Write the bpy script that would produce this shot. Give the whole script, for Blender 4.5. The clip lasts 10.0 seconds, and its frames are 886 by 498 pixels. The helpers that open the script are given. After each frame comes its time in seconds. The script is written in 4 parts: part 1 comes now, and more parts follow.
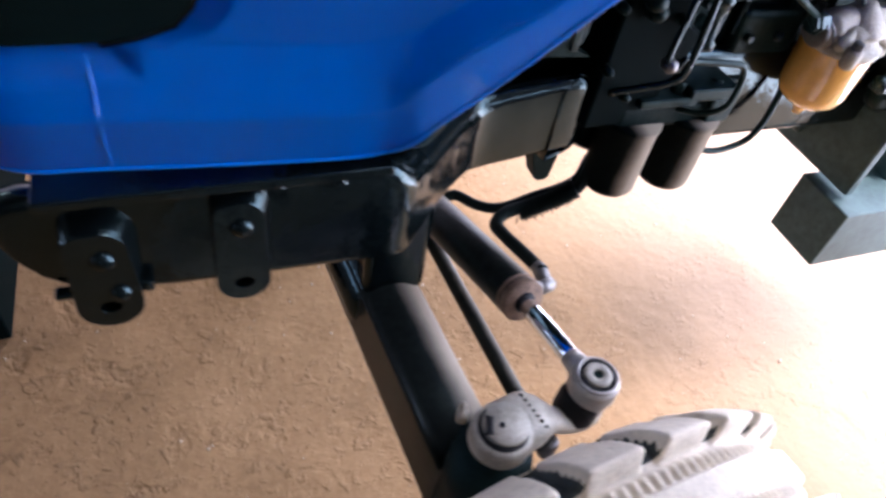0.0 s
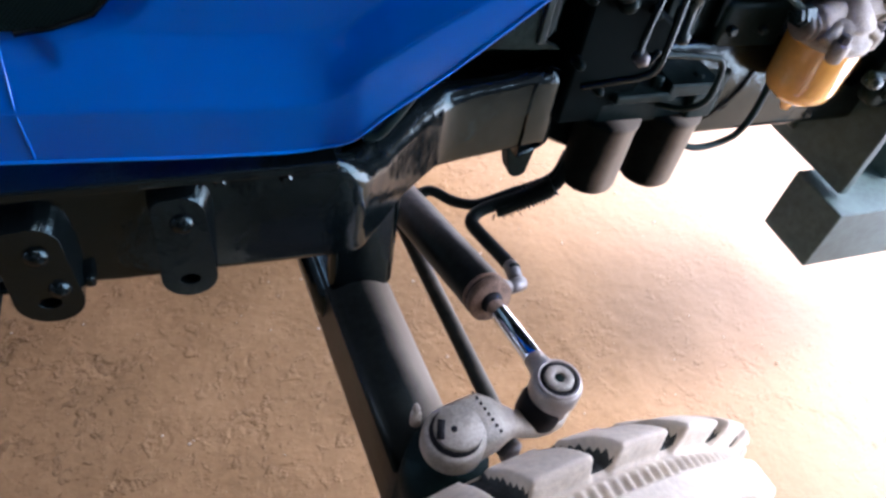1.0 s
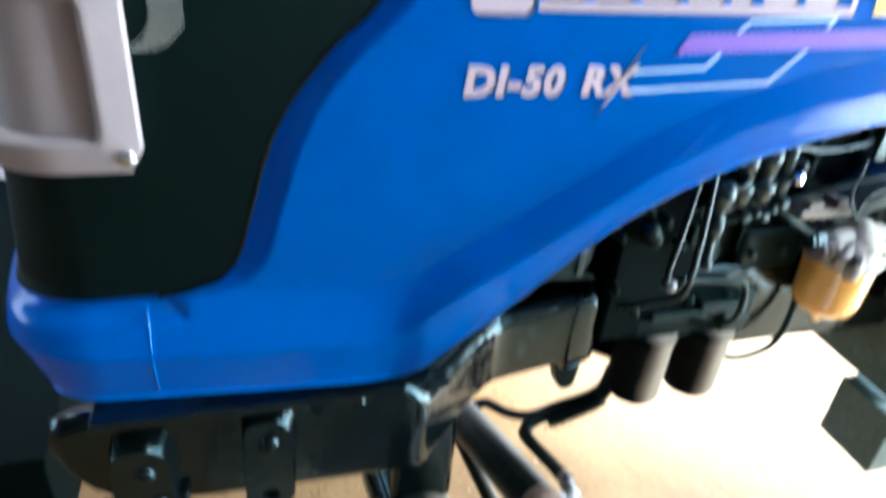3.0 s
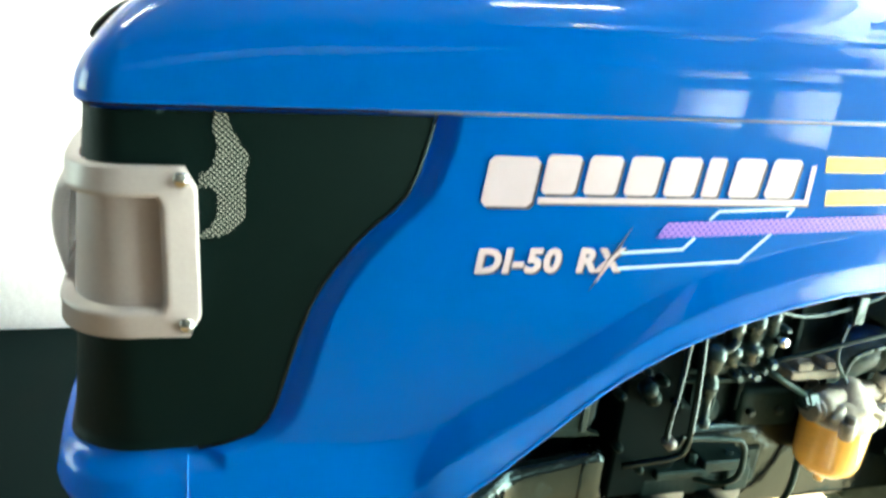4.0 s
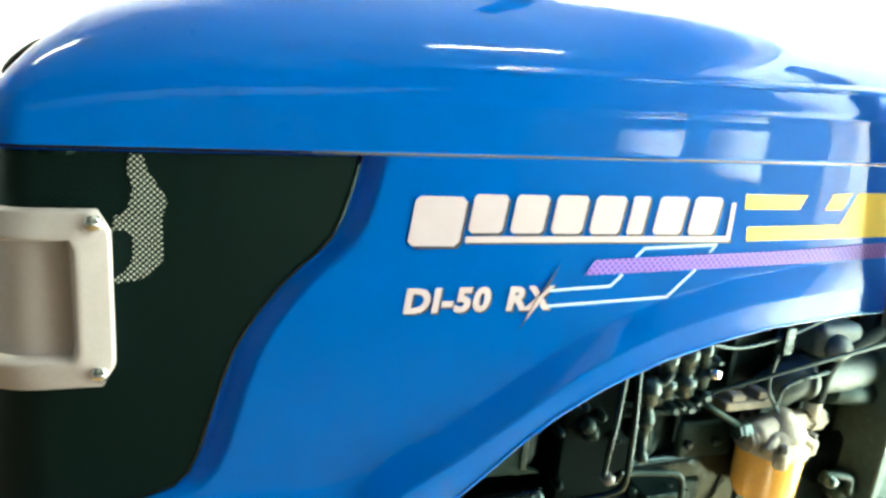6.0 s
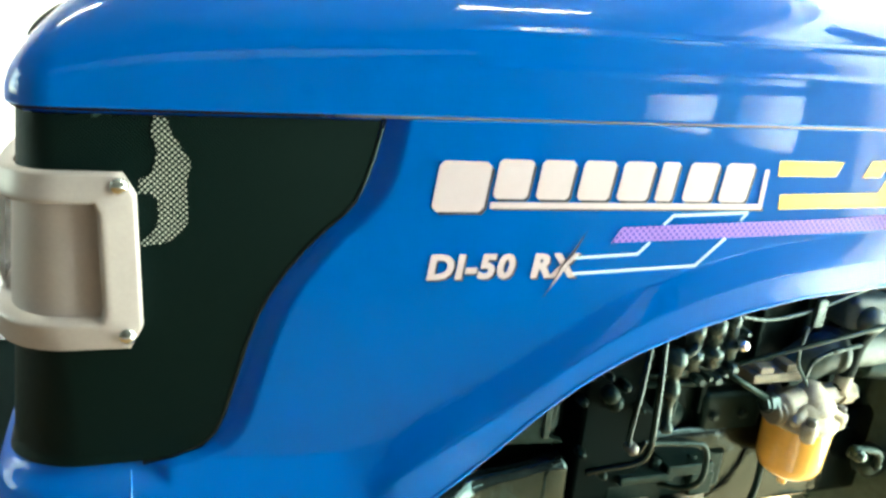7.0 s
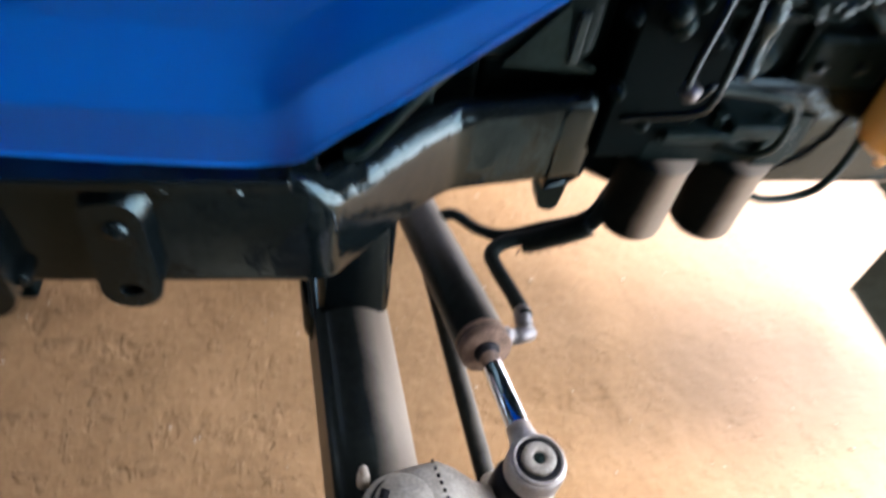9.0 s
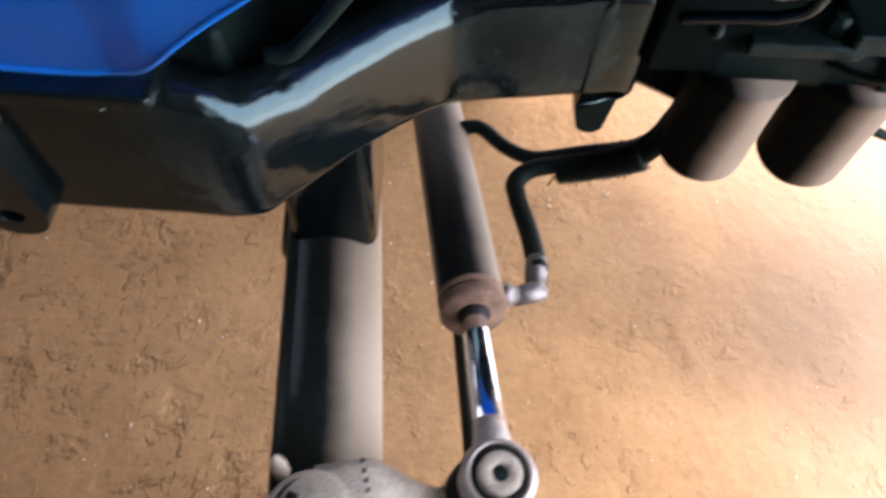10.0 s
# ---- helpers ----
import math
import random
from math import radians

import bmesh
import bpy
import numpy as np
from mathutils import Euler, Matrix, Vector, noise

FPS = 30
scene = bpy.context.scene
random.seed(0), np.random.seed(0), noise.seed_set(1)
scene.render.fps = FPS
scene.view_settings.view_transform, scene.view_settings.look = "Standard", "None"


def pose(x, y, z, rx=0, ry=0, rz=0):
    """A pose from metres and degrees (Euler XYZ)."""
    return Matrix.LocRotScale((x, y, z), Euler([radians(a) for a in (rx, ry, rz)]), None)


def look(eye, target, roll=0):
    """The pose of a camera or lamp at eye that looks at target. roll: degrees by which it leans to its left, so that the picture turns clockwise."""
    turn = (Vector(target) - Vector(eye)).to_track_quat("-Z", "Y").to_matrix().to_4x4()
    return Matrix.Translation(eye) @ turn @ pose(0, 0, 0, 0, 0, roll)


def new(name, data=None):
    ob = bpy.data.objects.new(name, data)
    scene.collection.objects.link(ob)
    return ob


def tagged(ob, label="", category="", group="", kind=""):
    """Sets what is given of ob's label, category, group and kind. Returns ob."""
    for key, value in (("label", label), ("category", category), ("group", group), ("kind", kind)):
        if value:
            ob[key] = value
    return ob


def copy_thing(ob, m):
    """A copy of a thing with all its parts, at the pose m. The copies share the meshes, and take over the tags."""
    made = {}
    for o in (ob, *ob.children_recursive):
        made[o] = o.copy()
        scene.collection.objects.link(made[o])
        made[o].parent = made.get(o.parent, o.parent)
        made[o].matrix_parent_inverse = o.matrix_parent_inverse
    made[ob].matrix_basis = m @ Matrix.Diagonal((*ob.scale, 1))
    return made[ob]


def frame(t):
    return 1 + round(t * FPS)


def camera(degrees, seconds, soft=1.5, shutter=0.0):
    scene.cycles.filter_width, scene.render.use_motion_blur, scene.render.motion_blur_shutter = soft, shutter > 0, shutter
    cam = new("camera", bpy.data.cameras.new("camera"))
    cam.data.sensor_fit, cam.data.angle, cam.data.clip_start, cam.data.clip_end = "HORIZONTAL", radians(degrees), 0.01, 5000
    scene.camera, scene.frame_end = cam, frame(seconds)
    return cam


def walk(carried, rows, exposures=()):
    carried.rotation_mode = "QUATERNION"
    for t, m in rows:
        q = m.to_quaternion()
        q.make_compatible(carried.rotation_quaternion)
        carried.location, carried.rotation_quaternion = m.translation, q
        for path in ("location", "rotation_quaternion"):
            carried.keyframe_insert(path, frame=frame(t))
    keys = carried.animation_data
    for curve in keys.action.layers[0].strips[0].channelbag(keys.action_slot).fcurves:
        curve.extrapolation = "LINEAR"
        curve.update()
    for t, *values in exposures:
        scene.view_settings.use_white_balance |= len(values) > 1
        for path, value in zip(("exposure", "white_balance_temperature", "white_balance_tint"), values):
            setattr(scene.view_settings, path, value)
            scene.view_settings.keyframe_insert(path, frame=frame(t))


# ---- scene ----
cam = camera(65.9, 10.0, soft=2.8, shutter=0.9)
PATH = [
    (0, (-0.0759, 0.3195, 1.3294), (0.4151, 1.2487, 0.2591), 12.21),
    (0.5, (-0.0165, 0.3092, 1.3246), (0.4542, 1.2348, 0.2422), 12.82),
    (1, (-0.0086, 0.3155, 1.3257), (0.4475, 1.2471, 0.2422), 11.53),
    (1.5, (-0.0091, 0.3198, 1.3256), (0.4276, 1.2487, 0.2319), 10.67),
    (2, (-0.0139, 0.3134, 1.3333), (0.4222, 1.2722, 0.2654), 9.92),
    (2.5, (-0.0169, 0.2996, 1.3532), (0.4146, 1.3213, 0.3433), 8.10),
    (2.8, (-0.0330, 0.2726, 1.3864), (0.3570, 1.4481, 0.5401), 5.22),
    (3, (-0.0381, 0.2634, 1.4085), (0.3536, 1.4939, 0.6454), 5.13),
    (3.2, (-0.0477, 0.2398, 1.4166), (0.3492, 1.5275, 0.7576), 4.91),
    (4.3, (-0.0641, 0.1910, 1.4711), (0.3210, 1.5698, 1.0231), 5.03),
    (4.5, (-0.0642, 0.1858, 1.4766), (0.3409, 1.5643, 1.0455), 5.06),
    (5, (-0.0528, 0.1810, 1.4794), (0.4448, 1.5398, 1.0847), 5.29),
    (5.2, (-0.0480, 0.1812, 1.4736), (0.4751, 1.5355, 1.0965), 5.18),
    (6.5, (-0.0370, 0.2030, 1.4617), (0.4054, 1.5748, 1.0467), 5.09),
    (7, (-0.0355, 0.1992, 1.4560), (0.3915, 1.5645, 1.0047), 4.96),
    (7.5, (-0.0243, 0.2053, 1.4487), (0.3938, 1.5645, 0.9715), 4.91),
    (8, (0.0024, 0.2192, 1.4364), (0.3760, 1.5373, 0.8255), 5.34),
    (8.5, (0.0571, 0.2759, 1.4103), (0.4085, 1.4311, 0.5203), 7.33),
    (9, (0.1211, 0.3798, 1.2921), (0.3880, 1.3616, 0.1899), 10.59),
    (9.2, (0.1610, 0.4377, 1.2576), (0.3503, 1.3516, 0.0833), 8.85),
    (9.5, (0.2020, 0.4934, 1.2144), (0.2907, 1.2848, -0.0568), 7.28),
    (9.7, (0.2209, 0.5091, 1.2041), (0.2765, 1.2766, -0.0834), 6.60),
    (10, (0.2585, 0.5168, 1.2099), (0.2901, 1.3010, -0.0684), 4.98),
]
EXPOSURES = [(0.0, 1.80, 5620, 24), (0.5, 1.74, 5620, 24), (2.3, 1.76, 5560, 24), (3.0, 2.5, 5500, 0), (4.5, 2.95, 7200, -22), (7.8, 2.85, 7200, -22), (8.5, 2.2, 5800, 5), (9.0, 1.95, 6100, 18), (10.0, 1.95, 6350, 24)]
walk(cam, [(t, look(eye, target, roll)) for t, eye, target, roll in PATH], EXPOSURES)

# ---- light ----
SUN_EL, SUN_AZ = 70.0, 114.0     # height, and compass way from +y towards +x
world = bpy.data.worlds.new("sky")
scene.world = world
world.use_nodes = True
wn = world.node_tree.nodes
sky = wn.new("ShaderNodeTexSky")
sky.sky_type = "NISHITA"
sky.sun_disc = False
sky.sun_elevation = radians(SUN_EL)
sky.sun_rotation = radians(SUN_AZ)
wn["Background"].inputs["Strength"].default_value = 0.15
world.node_tree.links.new(sky.outputs[0], wn["Background"].inputs["Color"])
sun_data = bpy.data.lights.new("sun", "SUN")
sun_data.energy, sun_data.angle, sun_data.color = 5.0, radians(28.0), (1.0, 0.93, 0.84)
sun = new("sun", sun_data)
sd = Vector((math.sin(radians(SUN_AZ)) * math.cos(radians(SUN_EL)), math.cos(radians(SUN_AZ)) * math.cos(radians(SUN_EL)), math.sin(radians(SUN_EL))))
sun.matrix_world = look(sd * 20, (0, 0, 0))

# roof tube lamp beside the tractor; an added, unseen one brightens the partition
ROOF_Z = 3.7
LAMPS = [(Vector((0.95, 0.20, 3.50)), 1.8), (Vector((-1.50, 1.90, 3.50)), 3.0)]
for at, watts in LAMPS:
    tube = bpy.data.lights.new("tube_lamp", "AREA")
    tube.shape, tube.size, tube.size_y, tube.energy, tube.color = "RECTANGLE", 0.6, 0.10, watts, (1.0, 0.95, 0.88)
    new("tube_lamp", tube).matrix_world = pose(at.x, at.y, at.z - 0.065)
# added: an unseen high end-wall window with sky light, to brighten the nose
END_Y0, END_Y1, END_Z0, END_Z1 = 0.9, 3.4, 1.3, 2.6
high = bpy.data.lights.new("end_fill_sky", "AREA")
high.shape, high.size, high.size_y, high.energy, high.color = "RECTANGLE", END_Y1 - END_Y0, END_Z1 - END_Z0, 7.0, (0.97, 0.98, 1.0)
new("end_fill_sky", high).matrix_world = look((-3.50, (END_Y0 + END_Y1) / 2, (END_Z0 + END_Z1) / 2), (0, (END_Y0 + END_Y1) / 2, (END_Z0 + END_Z1) / 2))
# the sky's light in two small windows beside the doorway
WIN, WIN_Z0, WIN_Z1 = [(-1.78, -1.25), (-1.08, -0.74)], 1.15, 1.65
for y0, y1 in WIN:
    pane_sky = bpy.data.lights.new("window_sky", "AREA")
    pane_sky.shape, pane_sky.size, pane_sky.size_y, pane_sky.energy, pane_sky.color = "RECTANGLE", y1 - y0, WIN_Z1 - WIN_Z0, 5.0 * (y1 - y0) * (WIN_Z1 - WIN_Z0), (0.97, 0.98, 1.0)
    new("window_sky", pane_sky).matrix_world = look((2.12, (y0 + y1) / 2, (WIN_Z0 + WIN_Z1) / 2), (0, (y0 + y1) / 2, (WIN_Z0 + WIN_Z1) / 2))
# the sky's light in the open doorway
DOOR_Y0, DOOR_Y1, DOOR_H = -0.45, 4.15, 3.25
door = bpy.data.lights.new("doorway_sky", "AREA")
door.shape, door.size, door.size_y, door.energy, door.color = "RECTANGLE", DOOR_Y1 - DOOR_Y0, 3.2, 98.0, (0.97, 0.98, 1.0)
new("doorway_sky", door).matrix_world = look((2.12, (DOOR_Y0 + DOOR_Y1) / 2, 1.62), (0, (DOOR_Y0 + DOOR_Y1) / 2, 1.62))


# ---- materials ----
def mat(name, color, rough=0.5, metal=0.0, coat=0.0, var=0.15, scale=8.0, bump=0.0, bscale=60.0, color2=None, spec=0.5, tint=(1, 1, 1), dust=0.0):
    """A painted or bare surface: two scales of colour change, uneven gloss and fine relief."""
    m = bpy.data.materials.new(name)
    m.use_nodes = True
    nt = m.node_tree
    b = nt.nodes["Principled BSDF"]
    b.inputs["Metallic"].default_value = metal
    b.inputs["Coat Weight"].default_value = coat
    b.inputs["Coat Roughness"].default_value = 0.035
    b.inputs["Specular IOR Level"].default_value = spec
    b.inputs["Specular Tint"].default_value = (*tint, 1)
    b.inputs["Sheen Weight"].default_value = dust
    b.inputs["Sheen Roughness"].default_value = 0.45
    b.inputs["Sheen Tint"].default_value = (0.9, 0.8, 0.66, 1)
    tc = nt.nodes.new("ShaderNodeTexCoord")
    n1 = nt.nodes.new("ShaderNodeTexNoise")
    n1.inputs["Scale"].default_value, n1.inputs["Detail"].default_value = scale, 8.0
    n2 = nt.nodes.new("ShaderNodeTexNoise")
    n2.inputs["Scale"].default_value, n2.inputs["Detail"].default_value = scale * 9, 5.0
    nt.links.new(tc.outputs["Object"], n1.inputs["Vector"])
    nt.links.new(tc.outputs["Object"], n2.inputs["Vector"])
    mixf = nt.nodes.new("ShaderNodeMath")
    mixf.operation = "MULTIPLY_ADD"
    mixf.inputs[1].default_value = 0.45
    nt.links.new(n2.outputs["Fac"], mixf.inputs[0])
    half = nt.nodes.new("ShaderNodeMath")
    half.operation = "MULTIPLY"
    half.inputs[1].default_value = 0.55
    nt.links.new(n1.outputs["Fac"], half.inputs[0])
    nt.links.new(half.outputs[0], mixf.inputs[2])
    ramp = nt.nodes.new("ShaderNodeValToRGB")
    c2 = color2 or tuple(c * (1 - var) for c in color)
    c1 = color if color2 else tuple(min(1, c * (1 + var)) for c in color)
    ramp.color_ramp.elements[0].position, ramp.color_ramp.elements[1].position = 0.36, 0.64
    ramp.color_ramp.elements[0].color, ramp.color_ramp.elements[1].color = (*c2, 1), (*c1, 1)
    nt.links.new(mixf.outputs[0], ramp.inputs["Fac"])
    nt.links.new(ramp.outputs["Color"], b.inputs["Base Color"])
    mr = nt.nodes.new("ShaderNodeMapRange")
    mr.inputs["To Min"].default_value, mr.inputs["To Max"].default_value = max(0.02, rough * 0.75), min(1.0, rough * 1.25)
    nt.links.new(mixf.outputs[0], mr.inputs["Value"])
    nt.links.new(mr.outputs["Result"], b.inputs["Roughness"])
    if bump:
        n3 = nt.nodes.new("ShaderNodeTexNoise")
        n3.inputs["Scale"].default_value, n3.inputs["Detail"].default_value = bscale, 6.0
        nt.links.new(tc.outputs["Object"], n3.inputs["Vector"])
        bp = nt.nodes.new("ShaderNodeBump")
        bp.inputs["Strength"].default_value, bp.inputs["Distance"].default_value = 1.0, bump
        nt.links.new(n3.outputs["Fac"], bp.inputs["Height"])
        nt.links.new(bp.outputs["Normal"], b.inputs["Normal"])
    return m


BLUE = mat("blue_paint", (0.002, 0.170, 0.66), 0.3, coat=1.0, var=0.03, scale=3, spec=0.1)
BLACK = mat("black_gloss_paint", (0.0028, 0.0048, 0.0054), 0.09, spec=0.42, tint=(0.6, 0.95, 1.0), var=0.3, scale=14, bump=0.0012, bscale=40)
DARK = mat("dark_engine_paint", (0.007, 0.0145, 0.0132), 0.42, spec=0.16, tint=(0.55, 0.95, 0.9), var=0.5, scale=18, bump=0.001, bscale=70)
DARKER = mat("black_cast_iron", (0.0042, 0.0085, 0.0078), 0.5, tint=(0.5, 0.95, 0.95), spec=0.10, var=0.5, scale=22, bump=0.001, bscale=90)
SEAM = mat("black_rubber_seal", (0.004, 0.004, 0.005), 0.6, spec=0.2)
SILVER = mat("silver_paint", (0.40, 0.345, 0.345), 0.42, metal=0.15, var=0.05, scale=30)
STEEL = mat("dull_steel", (0.15, 0.145, 0.14), 0.42, metal=0.6, var=0.3, scale=40, bump=0.0004, bscale=200)
CHROME = mat("chrome", (0.8, 0.82, 0.85), 0.09, metal=1.0, var=0.05)
CAST = mat("dusty_cast_steel", (0.32, 0.292, 0.232), 0.55, metal=0.1, var=0.35, scale=35, bump=0.0014, bscale=110)
RUBBER = mat("dusty_tyre_rubber", (0.57, 0.50, 0.385), 0.85, var=0.16, scale=16, bump=0.0022, bscale=70)
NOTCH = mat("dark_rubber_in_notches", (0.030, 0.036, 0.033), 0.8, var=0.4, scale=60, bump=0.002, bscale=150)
HOSE = mat("black_hose", (0.006, 0.0085, 0.008), 0.65, spec=0.1, tint=(0.6, 0.95, 0.9), var=0.3, bump=0.001, bscale=300)
COPPER = mat("rusty_gland", (0.16, 0.105, 0.07), 0.7, var=0.5, scale=50, spec=0.2, bump=0.0012, bscale=140)
WHITE_DECAL = mat("white_decal", (0.52, 0.43, 0.49), 0.4, var=0.04)
YELLOW_DECAL = mat("yellow_decal", (0.85, 0.62, 0.06), 0.4, var=0.05)
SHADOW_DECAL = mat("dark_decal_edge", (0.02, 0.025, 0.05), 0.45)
LINE_DECAL = mat("pale_blue_decal", (0.45, 0.66, 0.85), 0.4, var=0.05)
WALLP = mat("white_wall_paint", (0.74, 0.665, 0.69), 0.85, var=0.06, scale=1.5, bump=0.002, bscale=30)
YARD = mat("pale_concrete_yard", (0.62, 0.60, 0.56), 0.9, var=0.12, scale=1.0)
GREYWALL = mat("grey_plaster", (0.11, 0.108, 0.105), 0.9, var=0.15, scale=1.2)
CEIL = mat("grimy_sheet_roof", (0.15, 0.15, 0.152), 0.7, var=0.2, scale=2)
EYE = mat("dull_forged_steel", (0.36, 0.335, 0.30), 0.42, metal=0.45, var=0.25, scale=50, bump=0.0006, bscale=160)
ALUMINIUM = mat("cast_aluminium", (0.36, 0.32, 0.25), 0.55, spec=0.35, var=0.35, scale=45, bump=0.0014, bscale=130)
GRIT = mat("pale_grit", (0.48, 0.38, 0.27), 0.9, var=0.3, scale=40)
MATBLK = mat("matt_black_steel", (0.0018, 0.0040, 0.0040), 0.75, tint=(0.5, 0.9, 0.9), var=0.3, scale=6, spec=0.04)
PUMP = mat("grey_pump_casting", (0.016, 0.028, 0.027), 0.28, spec=0.5, tint=(0.7, 0.95, 0.95), var=0.5, scale=40, bump=0.0014, bscale=110)
MANIFOLD = mat("grey_green_cast_pipe", (0.05, 0.075, 0.07), 0.5, var=0.35, scale=20, bump=0.0015, bscale=80)
RUST = mat("rusty_bracket", (0.20, 0.165, 0.115), 0.65, var=0.4, scale=50, bump=0.0012, bscale=140)
GREYBOX = mat("grey_black_box_paint", (0.055, 0.086, 0.080), 0.5, spec=0.2, var=0.3, scale=8)

PIPEGREY = mat("grey_steel_pipe", (0.16, 0.17, 0.175), 0.3, metal=0.4, var=0.2, scale=20)


def dusty_lit_paint(name, paint, dust, side, reach, rough=0.34, spec=0.12):
    """Black paint; dust and the doorway's light coloured into one side, with ragged edge."""
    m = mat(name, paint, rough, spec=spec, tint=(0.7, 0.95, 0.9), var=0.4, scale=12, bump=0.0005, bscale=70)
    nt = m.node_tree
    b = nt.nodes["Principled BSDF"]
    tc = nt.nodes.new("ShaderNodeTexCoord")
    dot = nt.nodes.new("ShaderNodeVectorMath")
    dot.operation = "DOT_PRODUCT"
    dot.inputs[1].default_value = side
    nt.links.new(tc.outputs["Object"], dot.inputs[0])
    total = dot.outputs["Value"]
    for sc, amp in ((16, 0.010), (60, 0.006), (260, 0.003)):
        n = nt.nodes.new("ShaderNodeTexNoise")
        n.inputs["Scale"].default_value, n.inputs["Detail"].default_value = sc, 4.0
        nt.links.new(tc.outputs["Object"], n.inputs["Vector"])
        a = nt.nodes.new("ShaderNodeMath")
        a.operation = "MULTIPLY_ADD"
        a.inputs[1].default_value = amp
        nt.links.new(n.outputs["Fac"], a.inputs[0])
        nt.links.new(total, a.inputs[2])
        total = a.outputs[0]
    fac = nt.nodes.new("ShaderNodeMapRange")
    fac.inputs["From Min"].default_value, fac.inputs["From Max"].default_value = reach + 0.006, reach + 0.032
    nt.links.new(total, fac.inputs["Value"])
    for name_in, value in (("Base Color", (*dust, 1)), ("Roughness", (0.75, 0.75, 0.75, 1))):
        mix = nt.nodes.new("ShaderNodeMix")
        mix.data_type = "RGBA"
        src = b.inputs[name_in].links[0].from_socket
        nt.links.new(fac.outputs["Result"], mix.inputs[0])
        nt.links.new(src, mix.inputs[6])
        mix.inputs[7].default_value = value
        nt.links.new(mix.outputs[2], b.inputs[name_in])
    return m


# lit and shaded sides of these three tubes are put into the paint colour
TUBE = dusty_lit_paint("axle_paint_lit_dusty_side", (0.009, 0.011, 0.010), (0.25, 0.212, 0.163), (1.0, 0.085, 0.0), 0.233 + 0.004)
CYL = dusty_lit_paint("cylinder_paint_lit_dusty_side", (0.009, 0.010, 0.009), (0.25, 0.212, 0.163), (0.991, 0.131, 0.0), 0.401 + 0.006)
ROD = dusty_lit_paint("tie_rod_paint_lit_dusty_side", (0.009, 0.010, 0.009), (0.25, 0.212, 0.163), (0.993, 0.114, 0.0), 0.3946)


def floor_material():
    m = mat("brown_earth_concrete", (0.308, 0.184, 0.082), 0.9, var=0.2, scale=6, color2=(0.222, 0.129, 0.053))
    nt = m.node_tree
    b = nt.nodes["Principled BSDF"]
    b.inputs["Specular IOR Level"].default_value = 0.25
    tc = nt.nodes.new("ShaderNodeTexCoord")
    total = None

    def add(src, amp):
        nonlocal total
        a = nt.nodes.new("ShaderNodeMath")
        a.operation = "MULTIPLY_ADD"
        a.inputs[1].default_value = amp
        nt.links.new(src, a.inputs[0])
        if total:
            nt.links.new(total.outputs[0], a.inputs[2])
        total = a

    def noise_tex(sc, detail, rough, dist=0.0):
        n = nt.nodes.new("ShaderNodeTexNoise")
        n.inputs["Scale"].default_value, n.inputs["Detail"].default_value, n.inputs["Roughness"].default_value = sc, detail, rough
        n.inputs["Distortion"].default_value = dist
        nt.links.new(tc.outputs["Object"], n.inputs["Vector"])
        return n

    for sc, amp in ((5, 0.010), (17, 0.004), (45, 0.0009), (200, 0.00025)):
        add(noise_tex(sc, 6.0, 0.55, 0.4).outputs["Fac"], amp)

    def ramp_of(src, lo, hi):
        r = nt.nodes.new("ShaderNodeMapRange")
        r.inputs["From Min"].default_value, r.inputs["From Max"].default_value = lo, hi
        nt.links.new(src, r.inputs["Value"])
        return r.outputs["Result"]

    # worn smooth stretches between crumbled ones: pits and clods only in the crumbled
    worn = ramp_of(noise_tex(2.6, 3.0, 0.5, 0.6).outputs["Fac"], 0.36, 0.58)
    # it is most broken where feet and wheels pass before the axle
    sep = nt.nodes.new("ShaderNodeSeparateXYZ")
    nt.links.new(tc.outputs["Object"], sep.inputs[0])
    fade = nt.nodes.new("ShaderNodeMapRange")
    fade.inputs["From Min"].default_value, fade.inputs["From Max"].default_value = 1.45, 0.65
    fade.inputs["To Min"].default_value, fade.inputs["To Max"].default_value = 0.30, 1.0
    near = nt.nodes.new("ShaderNodeMath")
    near.operation = "MULTIPLY_ADD"
    near.inputs[1].default_value = 0.9
    nt.links.new(sep.outputs["Y"], near.inputs[0])
    nt.links.new(sep.outputs["X"], near.inputs[2])
    nt.links.new(near.outputs[0], fade.inputs["Value"])
    broken = nt.nodes.new("ShaderNodeMath")
    broken.operation = "MULTIPLY"
    nt.links.new(worn, broken.inputs[0])
    nt.links.new(fade.outputs["Result"], broken.inputs[1])
    worn = broken.outputs[0]
    # greyer and paler towards the doorway: the bright glare there put into the colour
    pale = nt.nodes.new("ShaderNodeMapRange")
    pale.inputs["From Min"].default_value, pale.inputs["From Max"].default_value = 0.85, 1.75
    toward_door = nt.nodes.new("ShaderNodeMath")
    toward_door.operation = "MULTIPLY_ADD"
    toward_door.inputs[1].default_value = 0.5
    nt.links.new(noise_tex(3.0, 4.0, 0.6).outputs["Fac"], toward_door.inputs[0])
    nt.links.new(sep.outputs["X"], toward_door.inputs[2])
    nt.links.new(toward_door.outputs[0], pale.inputs["Value"])
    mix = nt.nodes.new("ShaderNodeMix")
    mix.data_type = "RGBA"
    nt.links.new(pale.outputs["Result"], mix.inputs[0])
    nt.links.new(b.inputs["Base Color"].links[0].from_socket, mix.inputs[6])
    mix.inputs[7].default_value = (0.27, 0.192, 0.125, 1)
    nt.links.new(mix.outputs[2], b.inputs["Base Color"])
